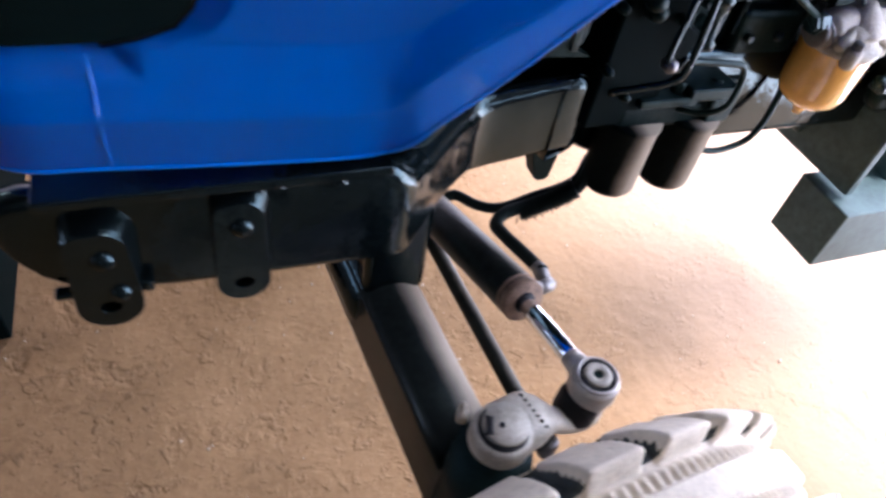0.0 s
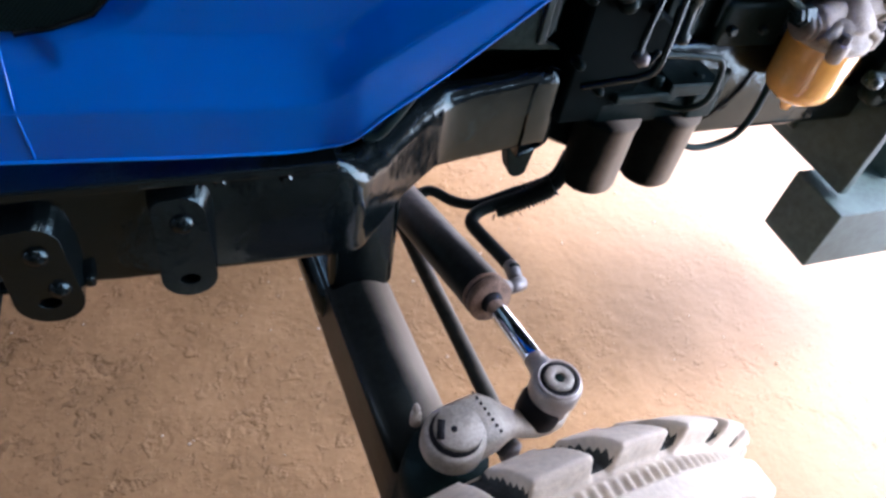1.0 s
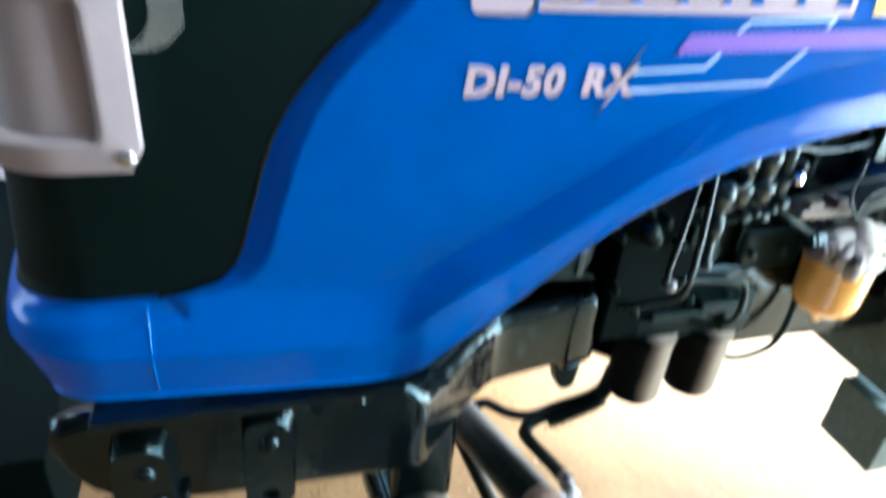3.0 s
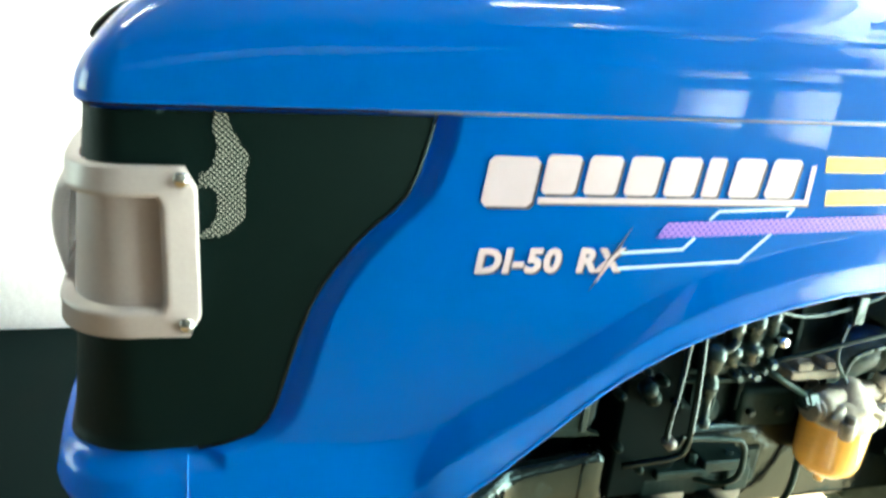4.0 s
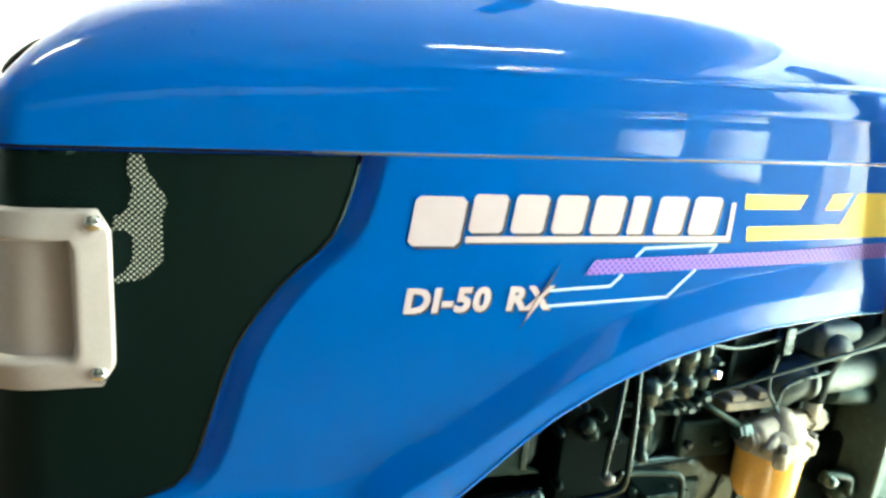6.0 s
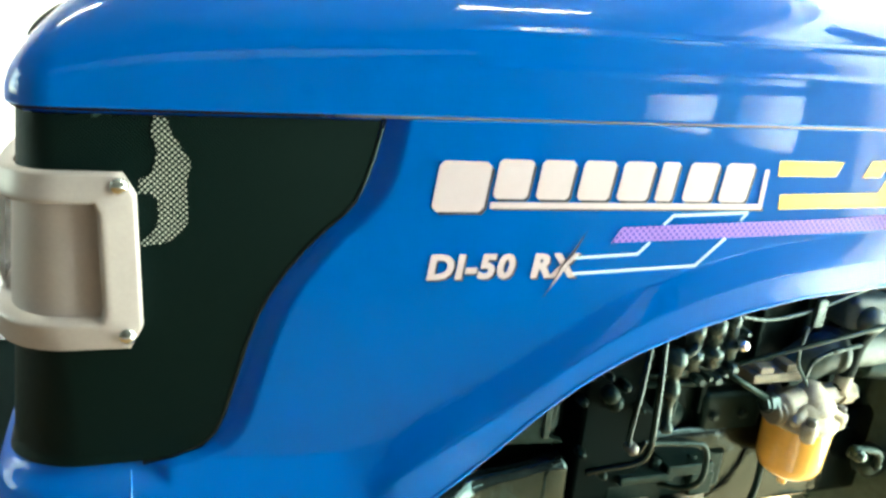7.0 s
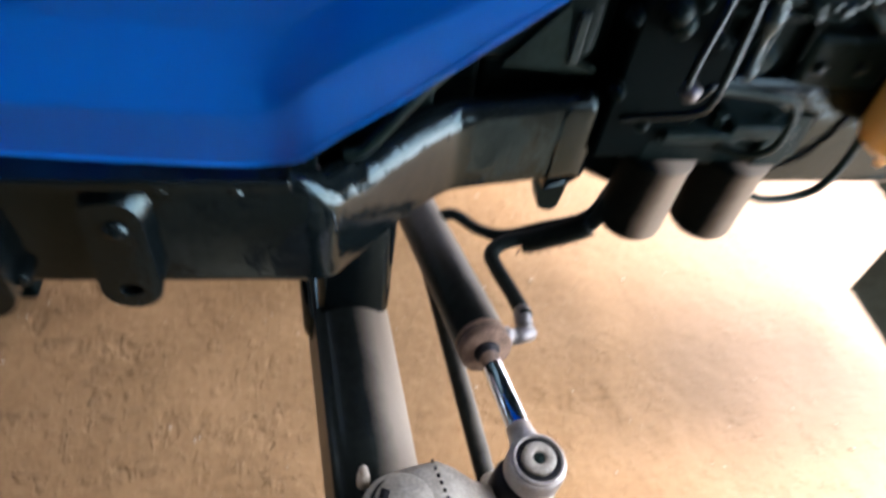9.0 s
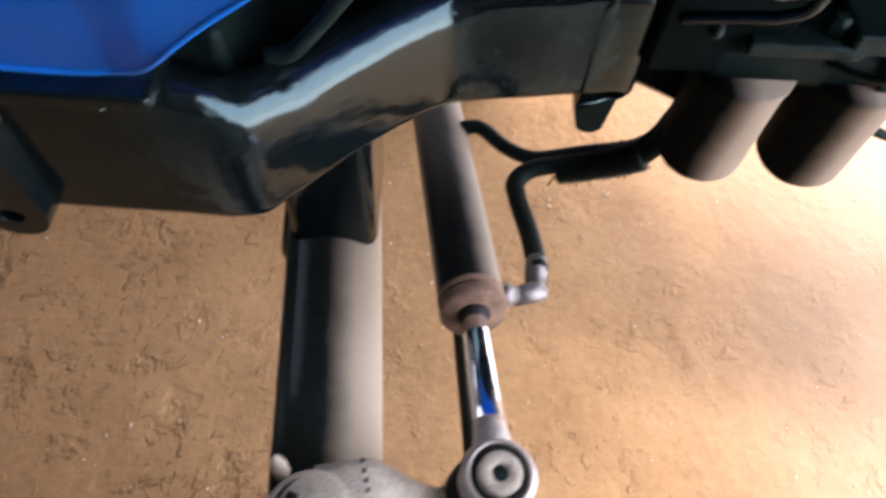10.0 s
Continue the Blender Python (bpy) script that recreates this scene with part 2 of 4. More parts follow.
    for sc, lo, hi, amp in ((9, 0.55, 0.66, -0.0100), (23, 0.58, 0.64, 0.0085), (48, 0.60, 0.65, 0.0050), (95, 0.52, 0.64, 0.0006)):
        both = nt.nodes.new("ShaderNodeMath")
        both.operation = "MULTIPLY"
        nt.links.new(ramp_of(noise_tex(sc, 5.0, 0.6, 0.3).outputs["Fac"], lo, hi), both.inputs[0])
        nt.links.new(worn, both.inputs[1])
        add(both.outputs[0], amp)
    bp = nt.nodes.new("ShaderNodeBump")
    bp.inputs["Distance"].default_value = 1.0
    bp.inputs["Strength"].default_value = 0.9
    nt.links.new(total.outputs[0], bp.inputs["Height"])
    nt.links.new(bp.outputs["Normal"], b.inputs["Normal"])
    return m


def dotted(name, base, dots, scale, rough=0.5, radius=0.3, lift=0.0006):
    """A perforated sheet: a staggered grid of dots, given by the place on the sheet."""
    m = bpy.data.materials.new(name)
    m.use_nodes = True
    nt = m.node_tree
    b = nt.nodes["Principled BSDF"]
    b.inputs["Roughness"].default_value = rough
    b.inputs["Specular IOR Level"].default_value = 0.15
    b.inputs["Specular Tint"].default_value = (0.5, 0.95, 0.95, 1)
    tc = nt.nodes.new("ShaderNodeTexCoord")
    mp = nt.nodes.new("ShaderNodeMapping")
    mp.inputs["Scale"].default_value = (scale, 0.0, scale)
    mp.inputs["Rotation"].default_value = (0, radians(45), 0)
    nt.links.new(tc.outputs["Object"], mp.inputs["Vector"])
    v = nt.nodes.new("ShaderNodeTexVoronoi")
    v.inputs["Randomness"].default_value = 0.0
    v.inputs["Scale"].default_value = 1.0
    nt.links.new(mp.outputs["Vector"], v.inputs["Vector"])
    r = nt.nodes.new("ShaderNodeValToRGB")
    r.color_ramp.elements[0].position, r.color_ramp.elements[1].position = radius, radius + 0.1
    r.color_ramp.elements[0].color, r.color_ramp.elements[1].color = (*dots, 1), (*base, 1)
    nt.links.new(v.outputs["Distance"], r.inputs["Fac"])
    nt.links.new(r.outputs["Color"], b.inputs["Base Color"])
    bp = nt.nodes.new("ShaderNodeBump")
    bp.inputs["Distance"].default_value = lift
    nt.links.new(v.outputs["Distance"], bp.inputs["Height"])
    nt.links.new(bp.outputs["Normal"], b.inputs["Normal"])
    return m


FLOOR = floor_material()
GRILLE = dotted("black_perforated_sheet", (0.0022, 0.0060, 0.0056), (0.001, 0.0025, 0.0022), 430, 0.5)
SILVER_MESH = dotted("silver_dotted_film", (0.008, 0.014, 0.013), (0.62, 0.62, 0.56), 285, 0.45, 0.22)
PURPLE_DECAL = dotted("purple_dotted_decal", (0.30, 0.17, 0.58), (0.10, 0.08, 0.42), 190, 0.4, 0.28, 0.0)


def glass_material(name, color, rough=0.05):
    m = bpy.data.materials.new(name)
    m.use_nodes = True
    b = m.node_tree.nodes["Principled BSDF"]
    b.inputs["Base Color"].default_value = (*color, 1)
    b.inputs["Transmission Weight"].default_value = 1.0
    b.inputs["Roughness"].default_value = rough
    b.inputs["IOR"].default_value = 1.45
    return m


LENS = glass_material("headlight_glass", (0.95, 0.95, 0.95), 0.1)
FUEL = mat("amber_fuel_in_bowl", (0.80, 0.42, 0.085), 0.12, coat=0.8, var=0.08, scale=12)


# ---- mesh helpers ----
def part(name, bm, material, parent=None, label="", smooth=True, bevel=0.0):
    me = bpy.data.meshes.new(name)
    bmesh.ops.recalc_face_normals(bm, faces=bm.faces)
    bm.to_mesh(me)
    bm.free()
    me.materials.append(material)
    for p in me.polygons:
        p.use_smooth = smooth
    ob = new(name, me)
    if parent is not None:
        ob.parent = parent
    if label:
        tagged(ob, label)
    if bevel:
        md = ob.modifiers.new("bevel", "BEVEL")
        md.width, md.segments, md.limit_method, md.angle_limit = bevel, 3, "ANGLE", radians(35)
        md.harden_normals = True
    return ob


def empty(name, label, category, kind="", group=""):
    e = new(name)
    e.empty_display_size = 0.1
    return tagged(e, label, category, group, kind)


def add_box(bm, lo, hi, m=None):
    r = bmesh.ops.create_cube(bm, size=1.0)
    lo, hi = Vector(lo), Vector(hi)
    t = Matrix.Translation((lo + hi) / 2) @ Matrix.Diagonal((*(hi - lo), 1))
    bmesh.ops.transform(bm, matrix=(m @ t) if m else t, verts=r["verts"])
    return r["verts"]


def box(lo, hi, m=None):
    bm = bmesh.new()
    add_box(bm, lo, hi, m)
    return bm


def frame_axes(d):
    d = d.normalized()
    a = Vector((0, 0, 1)) if abs(d.z) < 0.9 else Vector((1, 0, 0))
    u = d.cross(a).normalized()
    return u, d.cross(u).normalized()


def add_lathe(bm, a, b, prof, n=28):
    """A turned body from a to b: prof holds (share of the way, radius)."""
    a, b = Vector(a), Vector(b)
    u, w = frame_axes(b - a)
    rings = []
    for s, r in prof:
        c = a.lerp(b, s)
        rings.append([bm.verts.new(c + (u * math.cos(k * math.tau / n) + w * math.sin(k * math.tau / n)) * r) for k in range(n)])
    for q, p in zip(rings, rings[1:]):
        for k in range(n):
            bm.faces.new((q[k], q[(k + 1) % n], p[(k + 1) % n], p[k]))
    bm.faces.new(rings[0][::-1])
    bm.faces.new(rings[-1])


def lathe(a, b, prof, n=28):
    bm = bmesh.new()
    add_lathe(bm, a, b, prof, n)
    return bm


def rod(a, b, r, n=20, chamfer=0.12):
    length = (Vector(b) - Vector(a)).length
    c = min(0.2, r * chamfer / length * 2)
    return lathe(a, b, [(0, r * 0.86), (c, r), (1 - c, r), (1, r * 0.86)], n)


def spline(pts, steps=8):
    p = [Vector(q) for q in pts]
    p = [p[0] * 2 - p[1]] + p + [p[-1] * 2 - p[-2]]
    out = []
    for i in range(1, len(p) - 2):
        for k in range(steps):
            t = k / steps
            out.append(0.5 * (2 * p[i] + (p[i + 1] - p[i - 1]) * t + (2 * p[i - 1] - 5 * p[i] + 4 * p[i + 1] - p[i + 2]) * t * t + (3 * p[i] - p[i - 1] - 3 * p[i + 1] + p[i + 2]) * t ** 3))
    out.append(p[-2])
    return out


def add_pipe(bm, pts, r, n=12, curved=True, steps=8, ribs=0.0):
    path = spline(pts, steps) if curved else [Vector(q) for q in pts]
    rings, u = [], None
    for i, c in enumerate(path):
        d = (path[min(i + 1, len(path) - 1)] - path[max(i - 1, 0)]).normalized()
        if u is None:
            u, _ = frame_axes(d)
        u = (u - d * u.dot(d)).normalized()
        w = d.cross(u)
        rr = r * (1 + (ribs if i % 2 else 0))
        rings.append([bm.verts.new(c + (u * math.cos(k * math.tau / n) + w * math.sin(k * math.tau / n)) * rr) for k in range(n)])
    for q, p in zip(rings, rings[1:]):
        for k in range(n):
            bm.faces.new((q[k], q[(k + 1) % n], p[(k + 1) % n], p[k]))
    bm.faces.new(rings[0][::-1])
    bm.faces.new(rings[-1])


def pipe(pts, r, n=12, curved=True, steps=8, ribs=0.0):
    bm = bmesh.new()
    add_pipe(bm, pts, r, n, curved, steps, ribs)
    return bm


def grid(fn, us, vs):
    """A sheet of quads over the values us and vs."""
    bm = bmesh.new()
    rows = [[bm.verts.new(fn(u, v)) for u in us] for v in vs]
    for a, b in zip(rows, rows[1:]):
        for i in range(len(us) - 1):
            bm.faces.new((a[i], a[i + 1], b[i + 1], b[i]))
    return bm


def shell(bm, thick):
    """Gives a sheet its thickness, away from the viewer's side (+y)."""
    r = bmesh.ops.solidify(bm, geom=list(bm.faces), thickness=thick)
    return bm


def prism(poly, fn, depth):
    """A solid plate from an outline in a plane; fn maps (a, b, d) to a place."""
    bm = bmesh.new()
    n = len(poly)
    f = [bm.verts.new(fn(a, b, 0)) for a, b in poly]
    g = [bm.verts.new(fn(a, b, depth)) for a, b in poly]
    bm.faces.new(f)
    bm.faces.new(g[::-1])
    for i in range(n):
        bm.faces.new((f[i], g[i], g[(i + 1) % n], f[(i + 1) % n]))
    return bm


def interp(x, table):
    if x <= table[0][0]:
        return table[0][1]
    for (a, fa), (b, fb) in zip(table, table[1:]):
        if x <= b:
            t = (x - a) / (b - a)
            return fa + (fb - fa) * t
    return table[-1][1]


def smooth(t):
    t = max(0.0, min(1.0, t))
    return t * t * (3 - 2 * t)


def span(a, b, n):
    return [a + (b - a) * i / (n - 1) for i in range(n)]


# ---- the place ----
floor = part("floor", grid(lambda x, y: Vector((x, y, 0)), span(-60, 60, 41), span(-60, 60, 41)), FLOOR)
tagged(floor, "rough brown earthen concrete floor with pits and dust", "floor", kind="structure")
wall_back = tagged(part("wall_back", box((-3.6, 4.2, 0), (2.2, 4.4, ROOF_Z)), WALLP), "plain white painted wall behind the tractor", "wall", kind="structure")
wall_partition = tagged(part("wall_partition", box((-3.4, 2.79, 0), (-0.25, 2.91, ROOF_Z)), WALLP), "white painted partition wall behind the low box", "wall", kind="structure")
wl = bmesh.new()
add_box(wl, (-3.6, -3.0, 0), (-3.4, END_Y0, ROOF_Z))
add_box(wl, (-3.6, END_Y1, 0), (-3.4, 4.2, ROOF_Z))
add_box(wl, (-3.6, END_Y0, END_Z1), (-3.4, END_Y1, ROOF_Z))
add_box(wl, (-3.6, END_Y0, 0), (-3.4, END_Y1, END_Z0))
wall_left = tagged(part("wall_left", wl, GREYWALL, smooth=False), "plain grey plastered end wall with an added, unseen window opening", "wall", kind="structure")
wall_near = tagged(part("wall_near", box((-3.6, -3.2, 0), (2.2, -3.0, ROOF_Z)), GREYWALL), "plain grey plastered wall behind the viewer", "wall", kind="structure")

wd = bmesh.new()
add_box(wd, (2.0, -3.0, 0), (2.2, DOOR_Y0, WIN_Z0))
add_box(wd, (2.0, -3.0, WIN_Z1), (2.2, DOOR_Y0, ROOF_Z))
for a, b in ((-3.0, WIN[0][0]), (WIN[0][1], WIN[1][0]), (WIN[1][1], DOOR_Y0)):
    add_box(wd, (2.0, a, WIN_Z0), (2.2, b, WIN_Z1))
add_box(wd, (2.0, DOOR_Y1, 0), (2.2, 4.2, ROOF_Z))
add_box(wd, (2.0, DOOR_Y0, DOOR_H), (2.2, DOOR_Y1, ROOF_Z))
wall_right = tagged(part("wall_right", wd, WALLP, smooth=False), "white wall with a wide open doorway", "wall", kind="structure")
ceiling = tagged(part("ceiling", box((-3.6, -3.2, ROOF_Z), (2.2, 4.4, ROOF_Z + 0.1)), CEIL), "grey sheet roof of the shed", "ceiling", kind="structure")
yard = tagged(part("yard", grid(lambda x, y: Vector((x, y, 0.004)), span(2.2, 58, 12), span(-50, 50, 12)), YARD), "pale sunlit concrete yard outside the doorway", "ground", kind="structure")

# ---- tractor ----
tractor = empty("tractor", "blue farm tractor with black chassis parked in a shed", "tractor")
YC = 1.10
BOT = [(-0.30, 0.955), (-0.16, 0.951), (-0.04, 0.942), (0.05, 0.937), (0.085, 0.938), (0.105, 0.947), (0.125, 0.966), (0.143, 0.981), (0.175, 1.004), (0.204, 1.027), (0.27, 1.077), (0.31, 1.102), (0.37, 1.131), (0.44, 1.158), (0.51, 1.178), (0.585, 1.193), (0.716, 1.206), (0.9, 1.212), (1.3, 1.214)]
# the flare of the hem dies away slowly along the flank, and the hem rises with it
BOT = [(x, z + 0.024 * (smooth((x - 0.20) / 0.18) - max(0.0, min(1.0, (x - 0.15) / 0.75))) * (1.46 - z) / 0.6) for x, z in BOT]
BOTS = [(x, sum(interp(x + d, BOT) for d in (-0.01, -0.005, 0, 0.005, 0.01)) / 5) for x in span(-0.3, 1.3, 321)]
BOTF = [(x, sum(interp(x + d, BOT) for d in span(-0.025, 0.025, 11)) / 11) for x in span(-0.3, 1.3, 321)]
GRL = [(1.046, -0.125), (1.049, -0.100), (1.058, -0.073), (1.072, -0.060), (1.09, -0.052), (1.125, -0.042), (1.16, -0.032), (1.192, -0.021), (1.215, -0.009), (1.233, 0.003), (1.255, 0.020), (1.273, 0.037), (1.288, 0.054), (1.302, 0.066), (1.322, 0.075), (1.342, 0.081), (1.39, 0.090)]


def seam_z(x):
    return 1.379 + 0.022 * max(x, -0.2)


NOSE_U, NOSE_R, NOSE_TURN = -0.049, 0.066, radians(80)
NOSE_ARC = NOSE_R * NOSE_TURN


def plan(u):
    """Outline of the bonnet seen from above: u runs rearwards along the flank; below nought it rounds the nose."""
    if u >= NOSE_U:
        return Vector((-0.125 + u, 0.80, 0)), Vector((0, -1, 0))
    x0 = -0.125 + NOSE_U
    if u > NOSE_U - NOSE_ARC:
        f = (NOSE_U - u) / NOSE_ARC * NOSE_TURN
        return Vector((x0 - NOSE_R * math.sin(f), 0.80 + NOSE_R * (1 - math.cos(f)), 0)), Vector((-math.sin(f), -math.cos(f), 0))
    x1, y1 = x0 - NOSE_R * math.sin(NOSE_TURN), 0.80 + NOSE_R * (1 - math.cos(NOSE_TURN))
    t = min(1.0, (NOSE_U - NOSE_ARC - u) / (YC - y1))
    f = NOSE_TURN + (math.pi / 2 - NOSE_TURN) * t
    return Vector((x1 - 0.5 * (YC - y1) * t * (2 - t) / math.tan(NOSE_TURN), y1 + t * (YC - y1), 0)), Vector((-math.sin(f), -math.cos(f), 0))


U_END = NOSE_U - NOSE_ARC - (YC - 0.80 - NOSE_R * (1 - math.cos(NOSE_TURN)))


def rake(u, z):
    """The nose leans back with height, and its skirt tucks in below."""
    lean = 0.085 * (max(z, 1.05) - 1.17) + 0.22 * max(0.0, 1.05 - z)
    return lean * smooth((NOSE_U - u) / NOSE_ARC)


def flank(u, z, out=0.0):
    """A place on the bonnet's side, out metres proud of it."""
    p, n = plan(u)
    x = p.x
    dz = z - interp(x, BOTF)
    slant = smooth((x - 0.082) / 0.036)
    # the skirt stands proud with a tucked lower face; its upper slope turns up along the slanting hem as a flat facet
    easy = 0.022 * (1 - max(0.0, min(1.0, (dz - 0.052) / 0.052))) - 0.009 * max(0.0, 1 - dz / 0.052)
    foot = 0.062 - 0.027 * smooth((x - 0.10) / 0.20)
    hard = 0.026 * (1 - max(0.0, min(1.0, (dz - foot) / 0.034))) - 0.002 * smooth((foot - dz) / foot)
    flare = (easy * (1 - slant) + hard * slant) * (1 - max(0.0, min(1.0, (x - 0.15) / 0.75)))
    low = 0.004 * (1.38 - z) / 0.4
    q = p + n * (flare + low + out)
    return Vector((q.x + rake(u, z), q.y, z))


def panel_depth(u, z):
    """Set-back of the blue panel round the grille."""
    x = plan(u)[0].x
    xg = interp(z, GRL)
    d = max((x - xg) * 0.8, 1.046 - z)
    dep = 0.013 * (1 - smooth((d - 0.004) / 0.018))
    return dep


us = span(U_END, -0.12, 24) + span(-0.115, 0.50, 230) + span(0.51, 1.35, 40)


def panel_point(u, v):
    x = plan(u)[0].x
    zb, zt = interp(x, BOTS), seam_z(x) - 0.0010
    z = zb + (zt - zb) * v
    return flank(u, z, -panel_depth(u, z))


side_panel = part("side_panel", shell(grid(panel_point, us, span(0, 1, 150)), -0.003), BLUE, tractor, "glossy blue sheet steel bonnet flank")
far_us = span(U_END, 1.35, 60)


def far(p):
    return Vector((p.x, 2 * YC - p.y, p.z))


part("side_panel", grid(lambda u, v: far(panel_point(u, v)), far_us, span(0, 1, 12)), BLUE, tractor)

# bonnet top
TOP = [(-0.262, 1.380), (-0.25, 1.404), (-0.235, 1.426), (-0.20, 1.459), (-0.145, 1.494), (-0.09, 1.514), (-0.025, 1.527), (0.16, 1.548), (0.5, 1.565), (0.9, 1.572), (1.3, 1.575)]


def bonnet_point(u, w):
    p, n = plan(u)
    f = w * math.pi / 2
    s0 = seam_z(p.x) + 0.0010
    # rings run inward and upward from the seam towards the spine
    c, s = math.cos(f) ** 0.56, math.sin(f) ** 0.80
    spine = max(p.x, -0.06)
    qx = spine + (p.x + rake(u, s0) - spine) * c
    qy = YC + (p.y - YC) * c
    zt = interp(qx, TOP)
    zt = sum(interp(qx + d, TOP) for d in (-0.03, -0.015, 0, 0.015, 0.03)) / 5
    # two pressed creases run rearwards along the shoulder
    ridge = sum(h * math.exp(-((w - at) / 0.014) ** 2) for at, h in ((0.13, 0.0013), (0.255, 0.0018))) * smooth((p.x - 0.10) / 0.22)
    return Vector((qx, qy - ridge, s0 + max(0.002, zt - s0) * s))


bonnet = part("bonnet", shell(grid(bonnet_point, us, [0.0, 0.004, 0.012] + span(0.02, 0.36, 86) + span(0.375, 1, 36)), -0.003), BLUE, tractor, "glossy blue rounded engine bonnet")
part("bonnet", grid(lambda u, w: far(bonnet_point(u, w)), far_us, span(0, 1, 24)), BLUE, tractor)
part("hem", pipe([flank(u, interp(plan(u)[0].x, BOTS) + 0.001, 0.0005) for u in span(-0.1, 1.34, 160)], 0.0016, 8, False), BLUE, tractor, "rolled lower hem of the blue flank")
part("seam", pipe([flank(u, seam_z(plan(u)[0].x), -0.0040) for u in span(-0.30, 0.17, 30)], 0.0022, 6, False), SEAM, tractor, "black seal in the bonnet joint")
# pale strip puts the reflection on the joint's rear edge into the colour
part("seam", pipe([flank(u, seam_z(plan(u)[0].x), -0.0016) for u in span(0.17, 1.3, 50)], 0.0017, 8, False), PIPEGREY, tractor, "pale edge along the bonnet joint, its reflection coloured in")
part("upright_pipe", pipe([(0.776, 0.778, 1.196), (0.770, 0.778, 1.24), (0.746, 0.776, 1.38), (0.722, 0.775, 1.50), (0.700, 0.775, 1.62)], 0.015, 16), PIPEGREY, tractor, "grey steel pipe standing at the rear end of the flank")
part("panel_joint", pipe([flank(-0.009, z, 0.0002) for z in span(0.953, 1.045, 8)], 0.0009, 6, False), BLUE, tractor, "thin vertical joint in the blue skirt")

# side grille, black sheet set into the flank and round the nose
def grille_point(a, v):
    z = 1.048 + (1.377 - 1.048) * v
    u1 = interp(z, GRL) + 0.125
    u = U_END + (u1 - U_END) * a
    return flank(u, min(z, seam_z(plan(u)[0].x) - 0.004), -0.0075)


side_grille = part("side_grille", grid(grille_point, span(0, 1, 120), span(0, 1, 70)), GRILLE, tractor, "black perforated side grille set in the nose")
part("grille_edge", pipe([flank(x + 0.125, min(z, 1.378), -0.009) for z, x in GRL], 0.0028, 8, False), BLACK, tractor, "black rubber edge of the grille")

film = bmesh.new()
FILM = [(-0.103, 1.372), (-0.093, 1.371), (-0.089, 1.358), (-0.074, 1.333), (-0.079, 1.317), (-0.078, 1.282), (-0.088, 1.268), (-0.100, 1.262), (-0.117, 1.260), (-0.117, 1.264), (-0.108, 1.271), (-0.102, 1.284), (-0.102, 1.300), (-0.108, 1.306), (-0.117, 1.306), (-0.116, 1.319), (-0.109, 1.321), (-0.105, 1.327), (-0.101, 1.343), (-0.105, 1.357)]
film.faces.new([film.verts.new(flank(x + 0.125, z, -0.0065)) for x, z in FILM])
part("film", film, SILVER_MESH, tractor, "plain silver dotted film patch on the grille", smooth=False)


# headlight surround
def bez(u, z, out):
    return flank(u, z, out)


def ring_strip(u0, u1, z0, z1, w, out0, out1):
    """A raised frame with a flat face and a rolled inner lip."""
    bm = bmesh.new()
    def edge(du, out):
        pts = []
        a0, a1, b0, b1 = u0 + du, u1 - du * 1.15, z0 + du, z1 - du
        r = max(0.002, 0.010 - du * 0.3)
        N = 40
        for i in range(N):
            pts.append((a0 + r + (a1 - a0 - 2 * r) * i / (N - 1), b0))
        for i in range(1, 16):
            pts.append((a1, b0 + r + (b1 - b0 - 2 * r) * i / 16))
        for i in range(N):
            pts.append((a1 - r - (a1 - a0 - 2 * r) * i / (N - 1), b1))
        for i in range(1, 16):
            pts.append((a0, b1 - r - (b1 - b0 - 2 * r) * i / 16))
        return [bm.verts.new(bez(u, z, out)) for u, z in pts]
    rings = [edge(0, -0.006), edge(0, out0 * 0.8), edge(0.002, out0), edge(w - 0.003, out0), edge(w, out0 + 0.0015), edge(w + 0.003, out0), edge(w + 0.006, out1)]
    n = len(rings[0])
    for a, b in zip(rings, rings[1:]):
        for k in range(n):
            bm.faces.new((a[k], a[(k + 1) % n], b[(k + 1) % n], b[k]))
    return bm


headlight = part("headlight_surround", ring_strip(-0.335, 0.007, 1.170, 1.325, 0.022, 0.006, -0.006), SILVER, tractor, "satin silver headlight surround wrapped round the nose corner")
part("inner_plate", grid(lambda u, z: bez(u, z, -0.0045), span(-0.205, -0.024, 40), span(1.190, 1.305, 12)), SILVER, headlight, "recessed silver plate")
part("lens", grid(lambda u, z: bez(u, z, 0.001 + 0.024 * math.sin(math.pi * (u + 0.310) / 0.150) ** 0.7 * max(0.0, math.sin(math.pi * (z - 1.188) / 0.119)) ** 0.6), span(-0.309, -0.161, 24), span(1.189, 1.306, 14)), LENS, headlight, "clear headlight lens")
part("reflector", grid(lambda u, z: bez(u, z, -0.0050), span(-0.310, -0.206, 24), span(1.190, 1.304, 10)), SILVER, headlight)
for z in (1.182, 1.315):
    a, n = flank(-0.005, z, 0.005), Vector((0, -1, 0))
    sc = bmesh.new()
    add_lathe(sc, a, a + n * 0.004, [(0, 0.0075), (0.6, 0.0072), (1, 0.005)], 18)
    add_box(sc, a + n * 0.004 + Vector((-0.005, -0.0008, -0.0008)), a + n * 0.004 + Vector((0.005, 0.0008, 0.0008)))
    part("screw", sc, CHROME, headlight, "chrome slotted screw")
bd = bmesh.new()
